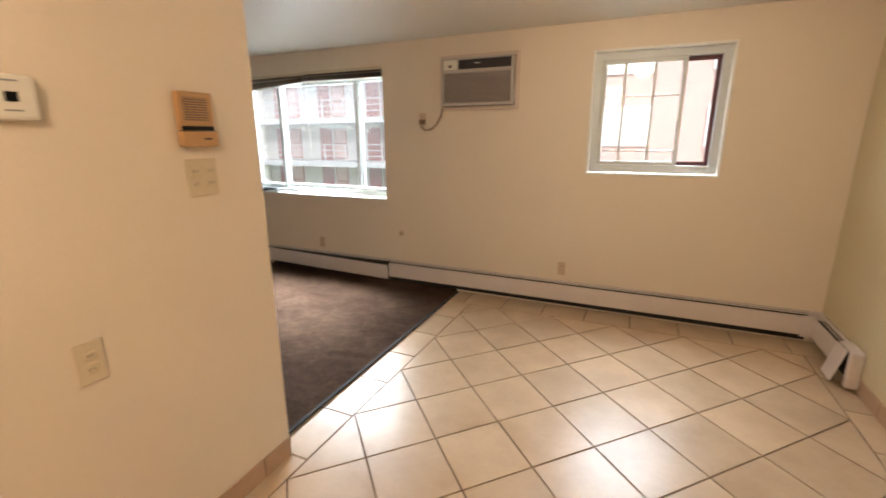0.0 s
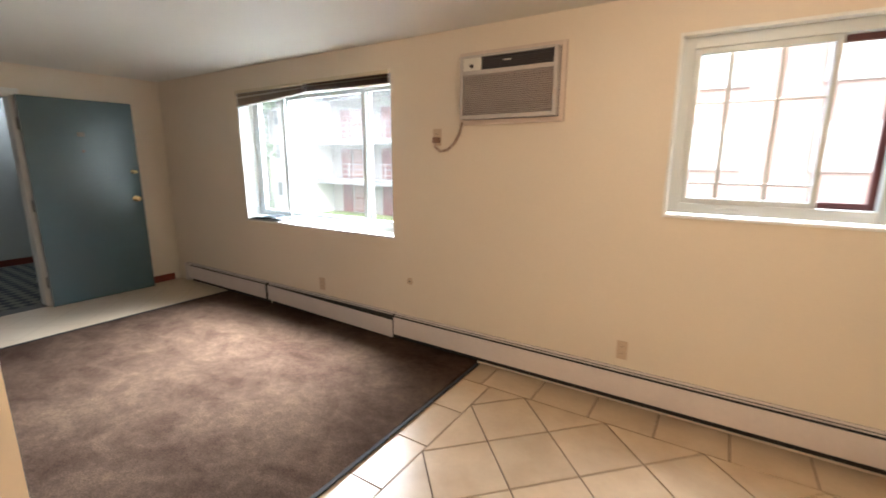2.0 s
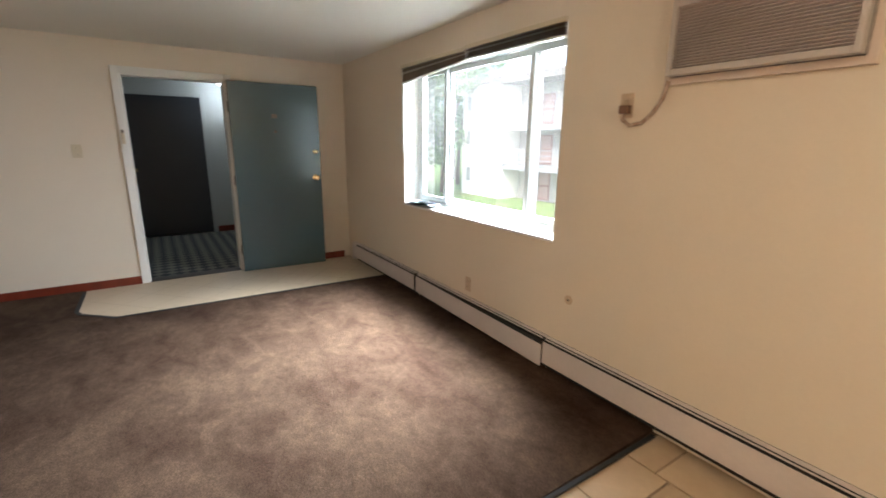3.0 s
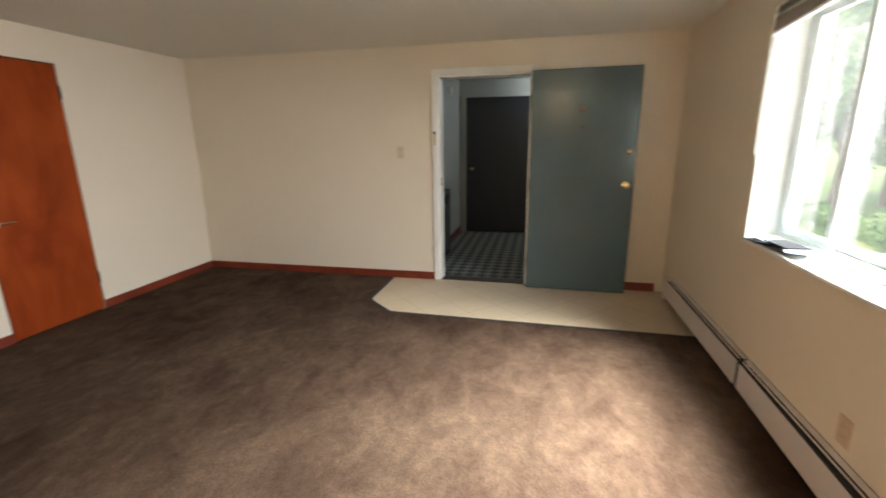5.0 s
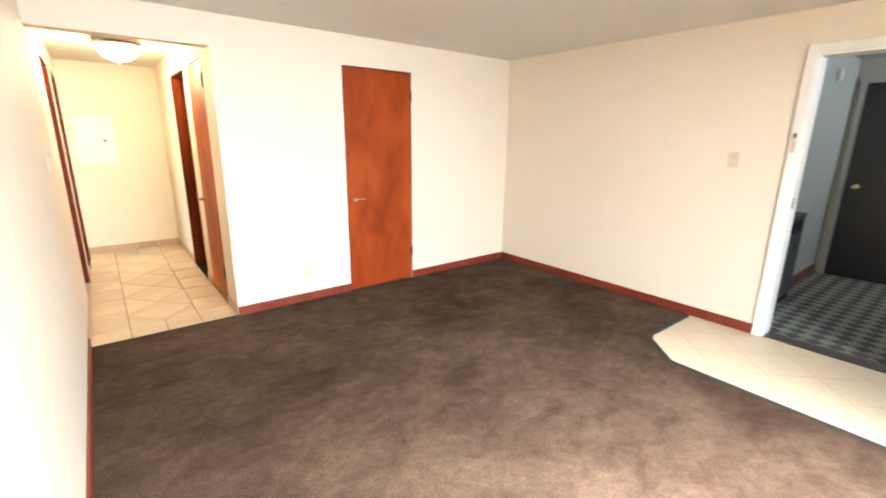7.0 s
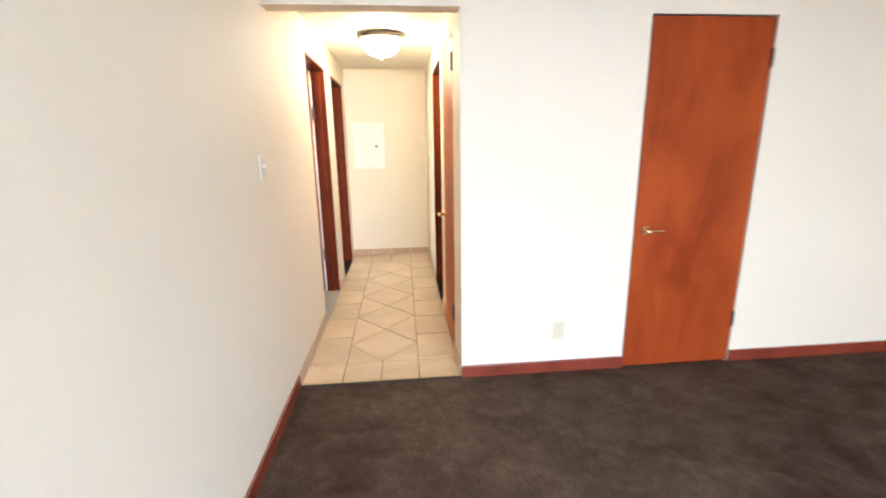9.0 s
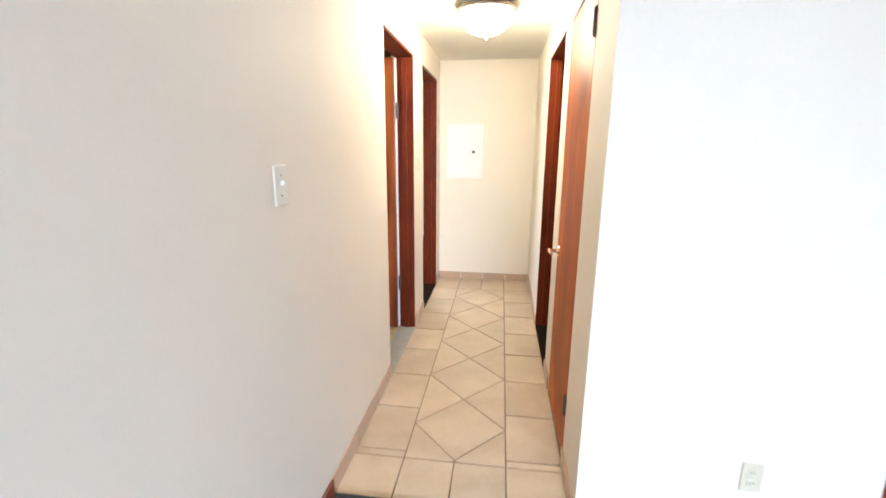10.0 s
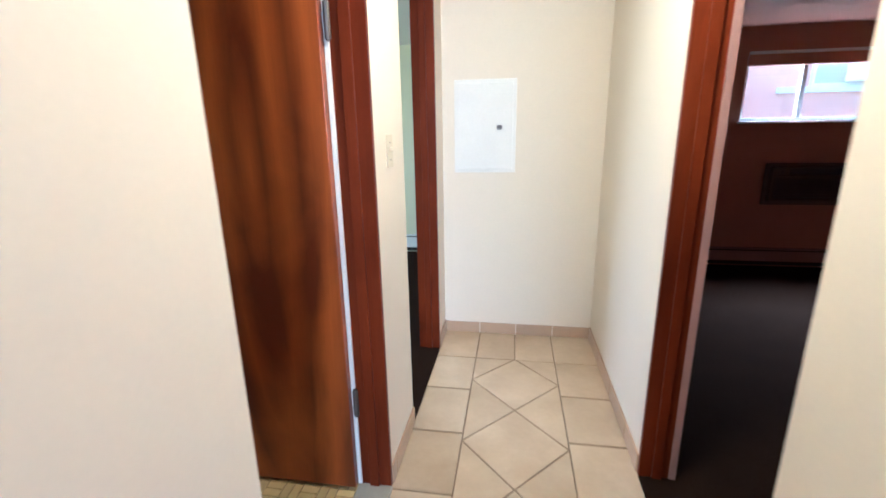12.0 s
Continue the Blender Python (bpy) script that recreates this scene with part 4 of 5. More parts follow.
wall_plate("double_outlet", "ivory double outlet plate under the intercom", "outlet", (PE, 2.207, 1.315), (1, 0), 0.115, 0.125, IVORY, "double", "outlets")
wall_plate("outlet", "ivory outlet on the kitchen wall", "outlet", (PE, 1.775, 0.83), (1, 0), 0.075, 0.125, IVORY, "outlet", "outlets")
wall_plate("outlet", "painted-over outlet beside the air conditioner cord", "outlet", (-0.243, YN, 1.60), (0, -1), 0.07, 0.115, PAINTED, "outlet", "outlets")
cord = thing("power_cord", "short brown power cord looped from outlet to air conditioner", "cord")
pts = [(-0.235, YN - 0.03, 1.575), (-0.24, YN - 0.035, 1.535), (-0.2, YN - 0.035, 1.505), (-0.14, YN - 0.03, 1.515), (-0.09, YN - 0.03, 1.555), (-0.05, YN - 0.03, 1.615), (-0.03, YN - 0.03, 1.69)]
part("cable", sweep(bmesh.new(), pts, 0.009), material("worn_cord", (0.25, 0.15, 0.1), 0.6, 0.3, 30, 90, 0.1, other=(0.5, 0.4, 0.32)), cord)
part("plug", bx(-0.26, -0.21, YN - 0.045, YN - 0.009, 1.56, 1.60, 0.006), material("brown_plug", (0.2, 0.11, 0.07), 0.5, 0.1), cord)
patch = thing("cable_stub", "small brown wall spot with a screw", "wall fitting")
part("disc", cyl(bmesh.new(), (-0.5, YN, 0.515), (-0.5, YN - 0.004, 0.515), 0.03, 0.028, 14), PAINTED, patch)
part("screw", cyl(bmesh.new(), (-0.5, YN - 0.004, 0.515), (-0.5, YN - 0.009, 0.515), 0.006, n=8), STEEL, patch)

# kitchen wall fittings
ic = thing("intercom", "tan plastic door intercom with a dark grille", "intercom")
part("housing", bx(PE, PE + 0.02, 2.14, 2.268, 1.47, 1.592, 0.005), INTERCOM, ic)
part("lower_box", bx(PE, PE + 0.032, 2.14, 2.268, 1.418, 1.468, 0.005), INTERCOM, ic, "lighter tan lower box")
part("speaker", bx(PE + 0.02, PE + 0.023, 2.158, 2.246, 1.502, 1.575, 0.001), material("grey_brown_speaker_grille", (0.20, 0.15, 0.12), 0.6, 0.15, 20, 260, 0.3), ic)
for i in range(9):
    z = 1.506 + i * 0.008
    part("rib", bx(PE + 0.023, PE + 0.026, 2.16, 2.244, z, z + 0.003), INTERCOM, ic)
part("slot", bx(PE + 0.018, PE + 0.024, 2.145, 2.262, 1.470, 1.484), BLACK, ic, "black slot")
part("mark", bx(PE + 0.032, PE + 0.034, 2.212, 2.242, 1.440, 1.446), STEEL, ic)
th = thing("thermostat", "white plastic thermostat with a small dark display", "thermostat")
part("case", bx(PE, PE + 0.028, 1.675, 1.78, 1.487, 1.592, 0.01), WPLASTIC, th)
part("display", bx(PE + 0.028, PE + 0.030, 1.716, 1.74, 1.53, 1.552), BLACK, th)
for z in (1.575, 1.508):
    part("mark", bx(PE + 0.028, PE + 0.0295, 1.71, 1.745, z, z + 0.004), RAIL, th)
# box with a black appliance and a cloth in the corner of the kitchen
cb = thing("cardboard_box", "beige cardboard box standing on the tiles by the wall", "box")
part("carton", bx(2.655, 2.86, 2.35, 3.00, 0.0, 0.30, 0.004), CARD, cb)
part("flap", bx(2.652, 2.863, 2.35, 3.003, 0.299, 0.304), CARD, cb)
ap = thing("toaster_oven", "black toaster oven with a smoked front panel", "toaster oven")
part("case", bx(2.605, 2.86, 2.45, 3.08, 0.306, 0.512, 0.02), BLACK, ap)
part("front_panel", bx(2.598, 2.606, 2.5, 3.02, 0.335, 0.475, 0.003), SMOKE, ap, "dark smoked glass panel")
part("handle", sweep(bmesh.new(), [(2.6, 2.55, 0.48), (2.575, 2.56, 0.48), (2.575, 2.95, 0.48), (2.6, 2.96, 0.48)], 0.007), BLACK, ap)
cl = thing("folded_cloth", "pale pink folded cloth lying over the black appliance", "cloth")
for k in range(4):
    bm = bmesh.new()
    bmesh.ops.create_grid(bm, x_segments=26, y_segments=40, size=1.0)
    for v in bm.verts:
        x, y = v.co.x, v.co.y
        lift = 0.010 * noise.noise((x * 1.8, y * 2.6, 1.0 + 0.25 * k)) + 0.004 * noise.noise((x * 7, y * 8, k))
        edge = 0.02 * noise.noise((y * 2.5, k * 3.1, 0.0))
        v.co = Vector((2.735 + x * (0.125 - 0.012 * (k % 2)) + edge, 2.78 + y * (0.31 - 0.02 * k) + 0.03 * noise.noise((x * 2.5, k * 1.7, 5.0)), 0.522 + 0.017 * k + lift))
    bmesh.ops.solidify(bm, geom=list(bm.faces), thickness=0.007)
    part("fold", bm, CLOTH, cl)

# ---- baseboard heaters ----
def heater(name, label, axis, a0, a1, wall_at, sgn, front0=0.0, front1=0.0, mat=HEATER, caps=(True, True), h=0.235):
    """Fin-tube heater along a wall; front0 and front1: how far the loose front cover has dropped at each end."""
    root = thing(name, label, "baseboard heater", "baseboard heaters")

    def put(n, u0, u1, e0, e1, z0, z1, m, bev=0.002, drop=None, lab=""):
        d0, d1 = wall_at + sgn * e0, wall_at + sgn * e1
        d0, d1 = min(d0, d1), max(d0, d1)
        bm = bx(u0, u1, d0, d1, z0, z1, bev) if axis == "x" else bx(d0, d1, u0, u1, z0, z1, bev)
        if drop:
            for v in bm.verts:
                f = ((v.co.x if axis == "x" else v.co.y) - u0) / (u1 - u0)
                v.co.z -= drop[0] * (1 - f) + drop[1] * f
        part(n, bm, m, root, lab)

    # back plate and fins coloured near-black: the shade under and behind the cover
    put("back_plate", a0, a1, 0.0, 0.004, 0.012, h, DARK)
    put("top_lip", a0, a1, 0.004, 0.03, h - 0.006, h, mat)
    put("damper", a0 + 0.01, a1 - 0.01, 0.0385, 0.0425, h - 0.014, h - 0.006, mat, 0.001, lab="thin damper blade")
    put("fin_block", a0 + 0.02, a1 - 0.02, 0.006, 0.048, 0.075, h - 0.03, DARK, 0.0, lab="heating fins coloured dark for the shade behind the cover")
    put("front_cover", a0 + 0.004, a1 - 0.004, 0.052, 0.056, 0.066, h - 0.022, mat, 0.0015, (front0, front1))
    if caps[0]:
        put("end_cap", a0 - 0.035, a0, 0.0, 0.06, 0.03, h + 0.004, mat, 0.004)
    if caps[1]:
        put("end_cap", a1, a1 + 0.035, 0.0, 0.06, 0.03, h + 0.004, mat, 0.004)
    return root


HL = "scuffed off-white baseboard heater along the wall"
heater("baseboard_heater", HL, "x", -3.74, -2.265, YN, -1, caps=(True, False))
heater("baseboard_heater", "off-white baseboard heater with its front cover dropped at one end", "x", -2.24, -0.635, YN, -1, 0.0, 0.032, caps=(False, False))
heater("baseboard_heater", HL, "x", -0.632, XE - 0.07, YN, -1, caps=(False, False), h=0.232)
heater("baseboard_heater", "short off-white baseboard heater on the kitchen wall", "y", 4.36, YN - 0.07, XE, -1, caps=(False, False), h=0.232)
corner = thing("heater_corner", "off-white inside corner cover joining two heaters", "heater cover")
part("cover", bx(XE - 0.068, XE - 0.003, YN - 0.068, YN - 0.003, 0.05, 0.238, 0.006), HEATER, corner)
part("face_plate", bx(XE - 0.12, XE - 0.06, YN - 0.0605, YN - 0.058, 0.055, 0.215), HEATER, corner)
cap = thing("heater_end_cap", "loose off-white end cap of the short heater", "heater cover")
part("cap", bx(XE - 0.066, XE, 4.17, 4.222, 0.02, 0.246, 0.012), HEATER, cap)
bm = bx(XE - 0.072, XE - 0.064, 4.226, 4.37, 0.03, 0.232, 0.003)
for v in bm.verts:
    v.co.x -= 0.05 * (0.232 - v.co.z) / 0.2
part("splayed_plate", bm, HEATER, cap)
part("top_plate", bx(XE - 0.066, XE, 4.215, 4.36, 0.233, 0.243, 0.004), HEATER, cap)
heater("baseboard_heater", "dusty pink painted bedroom baseboard heater", "x", -4.9, -1.2, -5.0, 1, mat=material("pink_heater_paint", (0.36, 0.2, 0.17), 0.5, 0.05), h=0.19)
heater("baseboard_heater", "white baseboard heater in the side room", "x", 0.2, 2.9, -5.18, 1, mat=WHITE, h=0.21)

# ---- hall fittings ----
BRONZE = material("bronze_rim", (0.3, 0.25, 0.2), 0.35, 0.08, 12, 60, 0.03, metal=0.8)


def ceiling_light(x, y, z, depth=0.106, drop=0.032, tip="small brass finial", tip_mat=BRASS):
    """A frosted bowl in a thin bronze rim, its bulb lit, held by a turned finial; depth of the bowl, drop of the finial."""
    lamp = thing("ceiling_light", "lit frosted bowl ceiling light with a bronze rim", "ceiling light", "bowl lights")
    m = Matrix.Translation((x, y, z))
    part("canopy", lathe(bmesh.new(), [(0.135, 0), (0.15, -0.006), (0.15, -0.016), (0.06, -0.02)], m, 40), WHITE, lamp, "white metal canopy")
    part("rim", lathe(bmesh.new(), [(0.152, -0.014), (0.178, -0.018), (0.184, -0.03), (0.178, -0.042), (0.165, -0.044), (0.162, -0.03)], m, 40), BRONZE, lamp, "bronze metal rim")
    bowl = part("bowl", lathe(bmesh.new(), [(r, -0.04 - depth * f) for r, f in ((0.165, 0), (0.160, 0.19), (0.143, 0.49), (0.115, 0.74), (0.075, 0.91), (0.035, 0.98), (0.012, 1.0))], m, 40), DIFFUSER, lamp, "glowing frosted glass bowl")
    bowl.visible_shadow = False
    e = -0.037 - depth
    part("finial", lathe(bmesh.new(), [(r, e - drop * f) for r, f in ((0.02, 0), (0.021, 0.26), (0.013, 0.43), (0.008, 0.54), (0.009, 0.89), (0.003, 1.0))], m, 18), tip_mat, lamp, tip)
    return lamp


ceiling_light(-0.52, -1.47, HH, 0.13, 0.025)
# unseen fixture, added to carry the kitchen bulb
ceiling_light(1.1, 0.7, H)
ceiling_light(1.55, 3.60, H, 0.068, 0.09, "dark bronze finial", STEEL)
PANEL = material("panel_enamel", (0.77, 0.74, 0.70), 0.45, 0.04, 5, 70, 0.06)
pn = thing("breaker_panel", "white painted metal breaker panel on the hall end wall", "breaker panel")
part("flange", bx(-0.45, -0.075, YE, YE + 0.006, 1.092, 1.64, 0.002), PANEL, pn)
part("panel_door", bx(-0.43, -0.095, YE + 0.006, YE + 0.014, 1.115, 1.62, 0.003), PANEL, pn)
part("latch", bx(-0.365, -0.335, YE + 0.014, YE + 0.02, 1.35, 1.375, 0.003), STEEL, pn, "small dark latch")
part("lip", bx(-0.43, -0.095, YE + 0.006, YE + 0.017, 1.108, 1.114), PANEL, pn)

# ---- corridor ----
cd = thing("corridor_door", "dark slate painted flat door across the corridor", "door")
part("slab", bx(-6.54, -6.505, 2.61, 3.61, 0.012, 2.02, 0.003), BLACKDOOR, cd)
knob(cd, (-6.505, 2.70, 0.985), (1, 0, 0), BRASS)
cf = thing("door_casing_corridor", "grey painted steel frame of the corridor door", "door frame", kind="structure")
for q in ((-6.548, -6.51, 2.555, 2.608, 0.0, 2.075), (-6.548, -6.51, 3.612, 3.665, 0.0, 2.075), (-6.548, -6.51, 2.608, 3.612, 2.023, 2.075)):
    part("jamb", bx(*q, 0.003), GREY_WALL, cf)
rad = thing("corridor_radiator", "dark grey metal corridor radiator cabinet", "radiator")
RADM = material("dark_grey_enamel", (0.05, 0.055, 0.06), 0.45, 0.08)
part("cabinet", bx(-5.24, -4.3, 2.514, 2.61, 0.06, 0.80, 0.006), RADM, rad)
part("top", bx(-5.26, -4.28, 2.514, 2.62, 0.80, 0.815, 0.004), RADM, rad)
for i in range(9):
    z = 0.66 + i * 0.012
    part("louvre", bx(-5.18, -4.36, 2.608, 2.614, z, z + 0.005), BLACK, rad)
part("foot", bx(-5.23, -4.31, 2.52, 2.60, 0.0, 0.06), BLACK, rad)
sd = thing("smoke_detector", "round white smoke detector high on the corridor wall", "smoke detector")
part("case", lathe(bmesh.new(), [(0.062, 0), (0.062, 0.015), (0.05, 0.032), (0.02, 0.036)], Matrix.Translation((-5.8, 2.5, 2.05)) @ pose(0, 0, 0, -90, 0, 0), 24), WPLASTIC, sd)
cl2 = thing("corridor_light", "small lit round corridor ceiling light", "ceiling light")
part("base", cyl(bmesh.new(), (-6.2, 3.93, 2.26), (-6.2, 3.93, 2.235), 0.13, 0.13, 28), WHITE, cl2)
lens = part("lens", lathe(bmesh.new(), [(0.12, 2.235), (0.115, 2.21), (0.09, 2.185), (0.03, 2.175)], Matrix.Translation((-6.2, 3.93, 0)), 28), GLOW, cl2, "glowing lens")
lens.visible_shadow = False

# ---- outdoors ----
GZ = -2.4
structure("ground", bx(-400, 400, 5.4, 400, GZ - 0.3, GZ), GRASS, "mown lawn of the courtyard", "lawn")
structure("path", bx(-40, 30, 8.0, 11.5, GZ, GZ + 0.02), ASPH, "pale concrete path across the lawn", "path")


def rails(parent, x0, x1, y, z):
    bm = bmesh.new()
    for k in (0.35, 0.68, 1.02):
        box(bm, x0, x1, y - 0.02, y + 0.02, z + k - 0.025, z + k + 0.025)
    part("rail", bm, RAIL, parent, "grey balcony rails")
    for i in range(int((x1 - x0) / 1.5) + 1):
        xx = x0 + 0.02 + i * (x1 - x0 - 0.04) / max(int((x1 - x0) / 1.5), 1)
        part("post", bx(xx - 0.03, xx + 0.03, y - 0.03, y + 0.03, z, z + 1.05), RAIL, parent)


apt = thing("apartment_building", "three-storey tan apartment building with balconies and maroon doors", "building")
BX0, BX1, BY = -22.6, -5.5, 25.0
part("wall", bx(BX0, BX1, BY, BY + 9, GZ, 5.3), TAN_WALL, apt)
part("roof", bx(BX0 - 0.3, BX1, BY - 1.9, BY + 9.3, 5.3, 5.75), ROOF, apt, "dark flat roof edge")
for s, zf in enumerate((GZ, 0.0, 2.6)):
    if s:
        part("balcony", bx(BX0, BX1, BY - 1.6, BY, zf - 0.32, zf), SLAB, apt, "grey balcony slab")
        rails(apt, BX0, BX1, BY - 1.55, zf)
    for k in range(4):
        ux = BX0 + 1.0 + k * 3.7
        part("door", bx(ux, ux + 0.95, BY - 0.05, BY + 0.02, zf + 0.02, zf + 2.05), MAROON, apt, "maroon balcony door")
        w = part("window", bx(ux + 1.12, ux + 2.1, BY - 0.04, BY + 0.02, zf + 0.1, zf + 2.0), MAROON, apt, "maroon framed window")
        for z0 in (0.18, 1.1):
            part("pane", bx(ux + 1.2, ux + 2.02, BY - 0.05, BY - 0.04, zf + z0, zf + z0 + 0.82), CURTAIN, w, "pane with a pinkish curtain")
        part("lamp", bx(ux + 2.3, ux + 2.45, BY - 0.14, BY, zf + 1.95, zf + 2.1), WPLASTIC, apt)
    w = part("window", bx(-7.9, -6.7, BY - 0.04, BY + 0.02, zf + 0.8, zf + 1.9), VINYLW, apt, "small white framed window")
    part("pane", bx(-7.8, -6.8, BY - 0.05, BY - 0.04, zf + 0.9, zf + 1.8), SMOKE, w)
wing = thing("stair_tower", "pale blank end wing beside the balconies", "building")
part("wall", bx(-27.2, BX0 - 0.06, 23.3, 34, GZ, 5.5), PALE_WALL, wing)
part("roof", bx(-27.4, BX0 - 0.06, 23.1, 34.2, 5.5, 5.8), ROOF, wing)
for zf in (-1.4, 1.3, 3.7):
    w = part("window", bx(-26.6, -26.0, 23.25, 23.31, zf, zf + 1.1), VINYLW, wing, "narrow white framed window")
    part("pane", bx(-26.54, -26.06, 23.24, 23.25, zf + 0.06, zf + 1.04), RAIL, w)
brk = thing("brick_wing", "pink brick wing of the apartment building with pale windows", "building")
part("wall", bx(-5.4, 16, 19, 30, GZ, 5.6), BRICK, brk)
part("roof", bx(-5.6, 16.2, 18.7, 30.2, 5.6, 5.9), ROOF, brk)
for zf in (-1.5, 1.1, 3.6):
    for ux in (-3.5, 0.0, 3.5, 7.0, 10.5):
        w = part("window", bx(ux, ux + 1.8, 18.94, 19.02, zf, zf + 1.4), VINYLW, brk, "white framed window")
        part("pane", bx(ux + 0.08, ux + 1.72, 18.92, 18.94, zf + 0.08, zf + 1.32), PALE_WALL, w)
# the neighbour seen through the bedroom window
nb = thing("neighbour_house", "pale pink neighbouring house with a white window", "building")
part("wall", bx(-16, 6, -14, -12, GZ, 6), material("pink_render", (0.55, 0.24, 0.17), 0.85, 0.06, 1, 25, 0.2), nb)
w = part("window", frame_rect(bmesh.new(), -8.9, -6.95, 2.2, 3.2, -12.0, -11.94, 0.07), VINYLW, nb, "white framed window")
part("pane", bx(-8.83, -7.02, -11.98, -11.96, 2.27, 3.13), RAIL, w, "grey window pane")
part("sill", bx(-9.1, -6.3, -12.0, -11.9, 2.08, 2.2), VINYLW, nb, "white stone sill")
part("window_unit", bx(-8.3, -7.6, -11.94, -11.6, 2.28, 2.68, 0.02), WPLASTIC, nb, "white window air conditioner")
structure("ground_south", bx(-400, 400, -400, -5.5, GZ - 0.3, GZ), GRASS, "lawn behind the house", "lawn")


def leaf_cloud(name, centres, count, size, seed, parent=None):
    """Many small leaf quads scattered in clumps."""
    rng = np.random.default_rng(seed)
    c = np.array(centres)
    pick = rng.integers(0, len(c), count)
    d = rng.normal(size=(count, 3))
    d /= np.linalg.norm(d, axis=1)[:, None]
    p = c[pick, :3] + d * (c[pick, 3] * rng.uniform(0.35, 1.0, count) ** 0.5)[:, None]
    u = rng.normal(size=(count, 3))
    u /= np.linalg.norm(u, axis=1)[:, None]
    w = np.cross(u, rng.normal(size=(count, 3)))
    w /= np.linalg.norm(w, axis=1)[:, None]
    s = size * rng.uniform(0.6, 1.3, count)[:, None]
    vs = np.stack([p - u * s, p - w * s * 0.5, p + u * s, p + w * s * 0.5], 1).reshape(-1, 3)
    me = bpy.data.meshes.new(name)
    me.from_pydata(vs.tolist(), [], [(4 * i, 4 * i + 1, 4 * i + 2, 4 * i + 3) for i in range(count)])
    me.materials.append(LEAF)
    ob = new(name, me)
    if parent is not None:
        ob.parent = parent
    return ob


def tree(x, y, h, r, seed):
    rng = random.Random(seed)
    root = thing("tree", "tall leafy green tree on the lawn", "tree", "trees on the lawn")
    bm = bmesh.new()
    cyl(bm, (x, y, GZ), (x + 0.15, y, GZ + h * 0.45), 0.22, 0.14, 10)
    cents = []
    for k in range(9):
        a = k * 2.4
        p0 = Vector((x + 0.15, y, GZ + h * (0.3 + 0.015 * k)))
        p1 = Vector((x + math.cos(a) * r * rng.uniform(0.4, 0.8), y + math.sin(a) * r * rng.uniform(0.4, 0.8), GZ + h * rng.uniform(0.45, 0.92)))
        cyl(bm, p0, p1, 0.08, 0.025, 7)
        for j in range(3):
            cents.append((p1.x + rng.uniform(-1, 1) * r * 0.3, p1.y + rng.uniform(-1, 1) * r * 0.3, p1.z + rng.uniform(-0.6, 0.8), rng.uniform(0.5, 0.95) * r * 0.4))
    part("trunk", bm, BARK, root)
    leaf_cloud("crown", cents, 5200, 0.16, seed, root)
    return root


for tx, ty, hh, rr in ((-24, 15.5, 9.5, 2.6), (-30, 19, 11, 3.0), (-19.5, 10.5, 8, 2.2), (-33, 13, 12, 3.4), (-28, 22, 10, 3.2), (-33, 27, 11.5, 3.6), (-26, 18.5, 7.5, 2.2), (-38, 30, 13, 4.0), (-40, 22, 12, 3.8)):
    tree(tx, ty, hh, rr, int(abs(tx) * 7))
hedge = leaf_cloud("hedge", [(-22 + i * 0.55, 15.2 + 0.25 * math.sin(i), GZ + 0.55, 0.6) for i in range(52)], 9000, 0.09, 5)
tagged(hedge, "clipped green hedge along the lawn", "hedge", kind="stuff")

# ---- floor tiles ----
def clip(poly, axis, value, keep_less):
    out = []
    for p, q in zip(poly, poly[1:] + poly[:1]):
        a, b = (p[axis] - value, q[axis] - value)
        if keep_less:
            a, b = -a, -b
        if a >= 0:
            out.append(p)
        if (a >= 0) != (b >= 0):
            f = a / (a - b)
            out.append((p[0] + f * (q[0] - p[0]), p[1] + f * (q[1] - p[1])))
    return out


def clipped(poly, x0, x1, y0, y1):
    for axis, value, less in ((0, x0, False), (0, x1, True), (1, y0, False), (1, y1, True)):
        if poly:
            poly = clip(poly, axis, value, less)
    return poly


def area_of(poly):
    return abs(sum(p[0] * q[1] - q[0] * p[1] for p, q in zip(poly, poly[1:] + poly[:1]))) / 2


floor = bpy.data.objects["floor"]
TILES = {}
rt = random.Random(11)


def lay_tile(poly, parent, mat=TILE, top=0.0, thick=0.008, name="tile", ch=0.0015):
    if len(poly) < 3 or area_of(poly) < 0.0006:
        return
    cx, cy = sum(p[0] for p in poly) / len(poly), sum(p[1] for p in poly) / len(poly)
    key = (name, mat.name, tuple((round(p[0] - cx, 3), round(p[1] - cy, 3)) for p in poly))
    if key not in TILES:
        TILES[key] = mesh_of(prism(bmesh.new(), [(p[0] - cx, p[1] - cy) for p in poly], -thick, 0.0, ch), name, mat)
    ob = new(name, TILES[key])
    ob.parent = parent
    ob.location = (cx, cy, top + rt.uniform(-0.0006, 0.0006))
    ob.rotation_euler = (rt.uniform(-0.0012, 0.0012), rt.uniform(-0.0012, 0.0012), 0)


G = 0.0035


def rect(x0, x1, y0, y1):
    return [(x0 + G, y0 + G), (x1 - G, y0 + G), (x1 - G, y1 - G), (x0 + G, y1 - G)]


# dining room: diagonal field with a border of plain tiles
FX0, FX1, FY1 = 0.345, 2.757, 4.612
DX, DY = (FX1 - FX0) / 5, 0.505
Y0 = 2.845 - 6 * DY
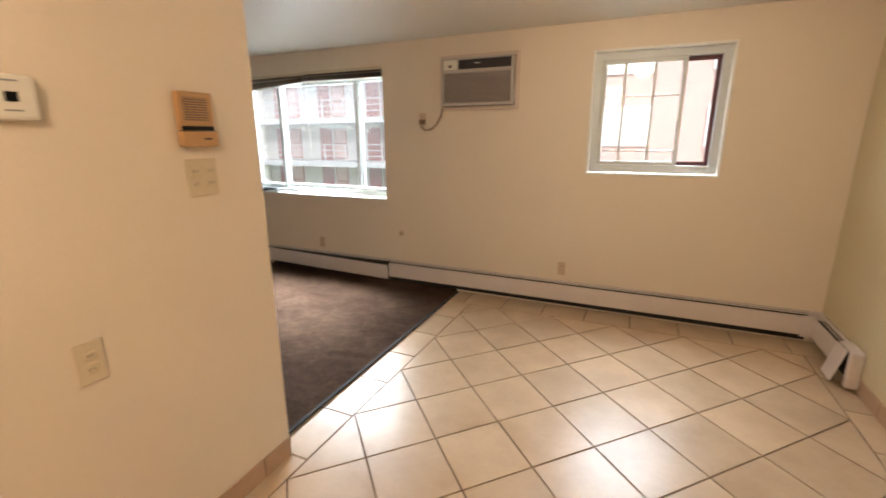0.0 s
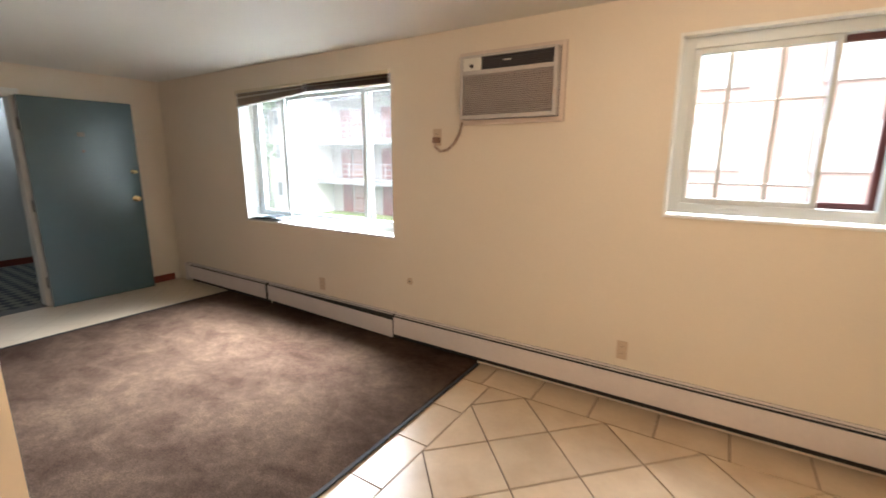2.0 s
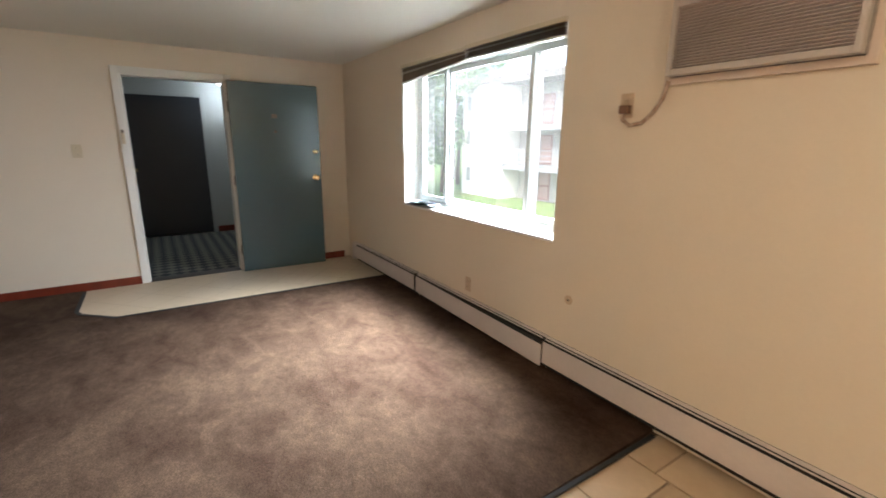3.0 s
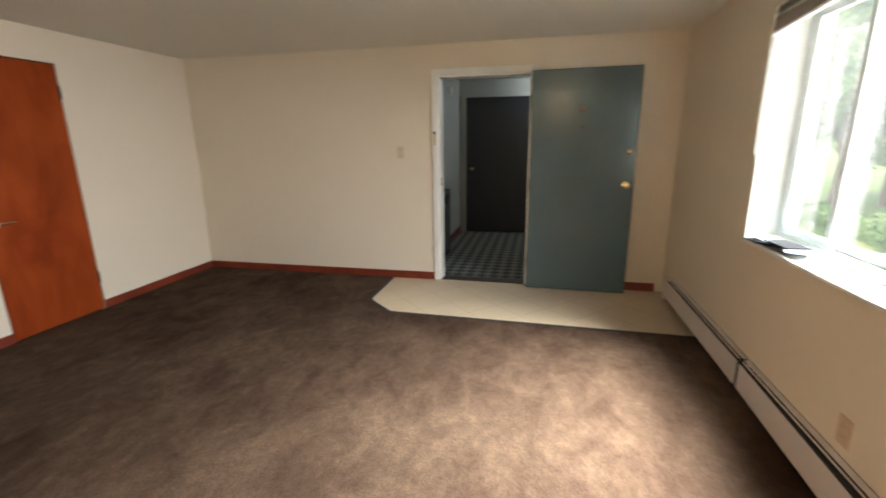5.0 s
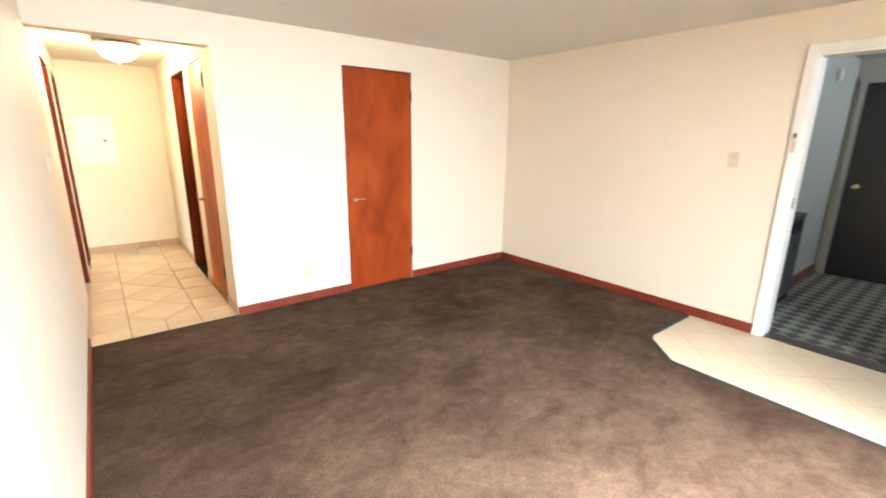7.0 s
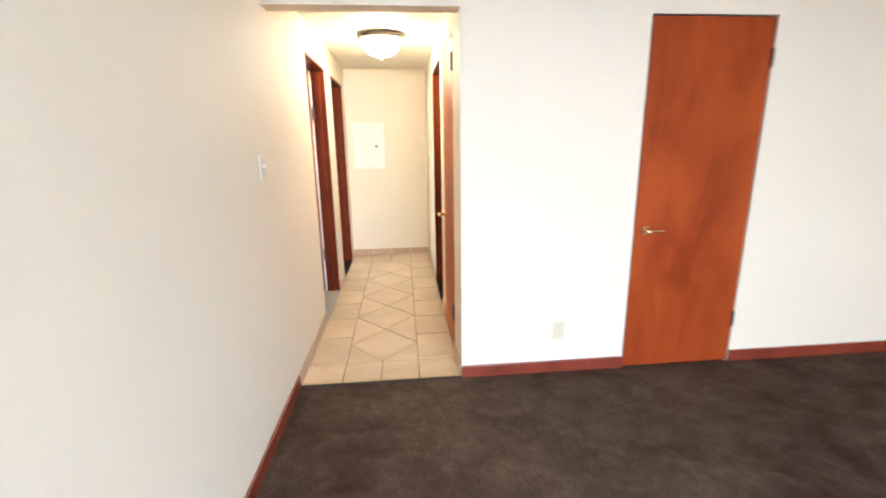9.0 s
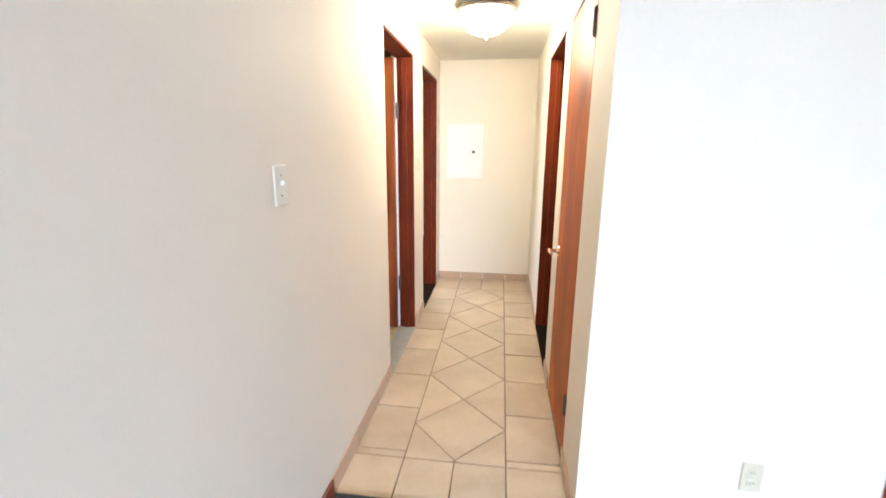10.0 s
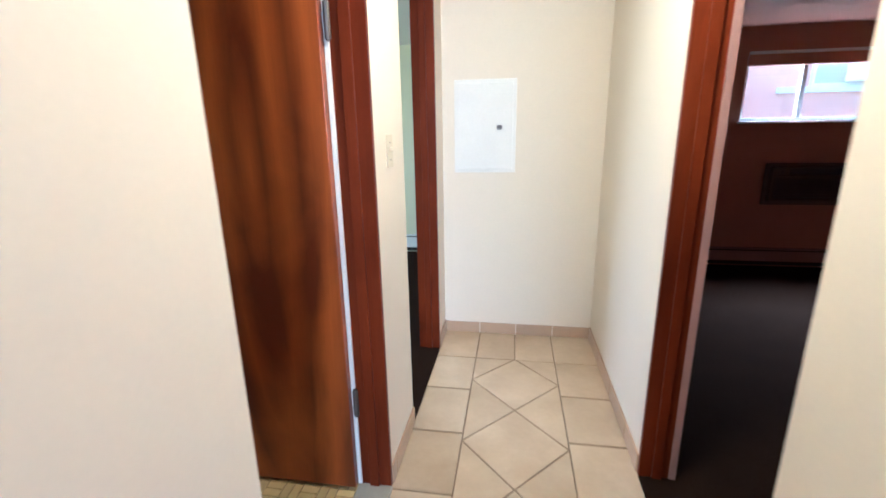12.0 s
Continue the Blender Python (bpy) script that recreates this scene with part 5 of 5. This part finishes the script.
for i in range(0, 11):
    for j in range(0, 22):
        if (i + j) % 2:
            continue
        cx, cy = FX0 + i * DX / 2, Y0 + j * DY / 2
        # lattice vertices lie on the west edge at Y0 + k * DY, so tile centres are half a diagonal off
        cx += DX / 2
        hx, hy = DX / 2 - G * 1.41, DY / 2 - G * 1.41
        poly = [(cx - hx, cy), (cx, cy - hy), (cx + hx, cy), (cx, cy + hy)]
        lay_tile(clipped(poly, FX0 + G, FX1 - G, 0.004, FY1 - G), floor)
for j in range(0, 22):
    if j % 2:
        poly = [(FX0 - (DX / 2 - G * 1.41), Y0 + j * DY / 2), (FX0, Y0 + (j - 1) * DY / 2 + G * 1.41), (FX0 + DX / 2 - G * 1.41, Y0 + j * DY / 2), (FX0, Y0 + (j + 1) * DY / 2 - G * 1.41)]
        lay_tile(clipped(poly, FX0 + G, FX1 - G, 0.004, FY1 - G), floor)
y = FY1
while y > 0.1:
    if y > PY - 0.3:
        lay_tile(clipped(rect(CARPET_EDGE, FX0, y - 0.357, y), CARPET_EDGE if y > PY else PE, FX0, 0.0, 9), floor)
    else:
        lay_tile(rect(PE, FX0, y - 0.357, y), floor)
    lay_tile(rect(FX1, XE, y - 0.357 + 0.05, min(y + 0.05, FY1)), floor)
    y -= 0.357
x = -0.064
while x < XE - 0.05:
    lay_tile(rect(max(x, CARPET_EDGE), min(x + 0.345, XE), FY1, YN), floor)
    x += 0.345

# hall: a strip of diamonds between plain tiles
HX0, HX1, HXM = -0.713, -0.244, -0.478
for a, b in ((HW, HX0), (HX0, HXM), (HXM, HX1), (HX1, HE)):
    lay_tile(rect(a, b, -0.268, 0.0), floor_hall)
    lay_tile(rect(a, b, YE, -2.8), floor_hall)
for a, b in ((HW, HX0), (HX1, HE)):
    y = -0.31
    lay_tile(rect(a, b, -0.312, -0.268), floor_hall)
    while y > -2.8:
        lay_tile(rect(a, b, max(y - 0.357, -2.8), y - 0.004), floor_hall)
        y -= 0.357
DYH = 0.505
for k in range(0, 7):
    cy = -0.535 - k * DYH
    hx, hy = (HX1 - HX0) / 2 - G * 1.4, DYH / 2 - G * 1.4
    c = (HX0 + HX1) / 2
    lay_tile(clipped([(c - hx, cy), (c, cy - hy), (c + hx, cy), (c, cy + hy)], HX0 + G, HX1 - G, -2.8 + G, -0.268 - G), floor_hall)
    for sx in (HX0, HX1):
        yy = cy - DYH / 2
        lay_tile(clipped([(sx - hx, yy), (sx, yy - hy), (sx + hx, yy), (sx, yy + hy)], HX0 + G, HX1 - G, -2.8 + G, -0.268 - G), floor_hall)
for sx in (HX0, HX1):
    yy = -0.535 + DYH / 2
    hx, hy = (HX1 - HX0) / 2 - G * 1.4, DYH / 2 - G * 1.4
    lay_tile(clipped([(sx - hx, yy), (sx, yy - hy), (sx + hx, yy), (sx, yy + hy)], HX0 + G, HX1 - G, -2.8 + G, -0.268 - G), floor_hall)

# bathroom mosaic near the door
MC = 0.072
for i in range(9):
    for j in range(12):
        xx, yy = HE + 0.127 + i * MC, -1.85 + j * MC
        for k in (0, 0.5):
            a, b, c, d = (xx + k * MC, xx + (k + 0.5) * MC, yy, yy + MC) if (i + j) % 2 else (xx, xx + MC, yy + k * MC, yy + (k + 0.5) * MC)
            lay_tile([(a + 0.002, c + 0.002), (b - 0.002, c + 0.002), (b - 0.002, d - 0.002), (a + 0.002, d - 0.002)], floor_bath, MOSAIC, 0.002, 0.005, "mosaic_tile", 0.001)


# tile skirting
def skirting(name, axis, a0, a1, face, sgn, h, label, step=0.33, first=None):
    root = thing(name, label, "baseboard", kind="structure")
    u = a0
    n = first or step
    while u < a1 - 0.01:
        v = min(u + n, a1)
        d0, d1 = min(face, face + sgn * 0.009), max(face, face + sgn * 0.009)
        part("tile", bx(u + 0.002, v - 0.002, d0, d1, 0.001, h, 0.002) if axis == "x" else bx(d0, d1, u + 0.002, v - 0.002, 0.001, h, 0.002), BASE_TILE, root)
        u, n = v, step
    return root


ST = "tan ceramic tile skirting along the wall"
skirting("baseboard_kitchen_partition", "y", 0.0, PY, PE, 1, 0.095, ST)
skirting("baseboard_partition_end", "x", 0.0, PE, PY, 1, 0.095, ST)
skirting("baseboard_kitchen_east", "y", 0.0, 4.165, XE, -1, 0.095, ST, first=0.29)
skirting("baseboard_hall_end", "x", HW, HE, YE, 1, 0.075, ST, 0.2425)
skirting("baseboard_hall_east", "y", BATH[1], 0.0, HE, -1, 0.085, ST)
skirting("baseboard_hall_east_mid", "y", ROOM[1], BATH[0], HE, -1, 0.085, ST)
skirting("baseboard_hall_east_end", "y", YE + 0.01, ROOM[0], HE, -1, 0.085, ST)
skirting("baseboard_hall_west", "y", YE + 0.01, BED[0], HW, 1, 0.085, ST)
skirting("baseboard_hall_west_mid", "y", BED[1], LINEN[0], HW, 1, 0.085, ST)
skirting("baseboard_hall_west_start", "y", LINEN[1], 0.0, HW, 1, 0.085, ST)
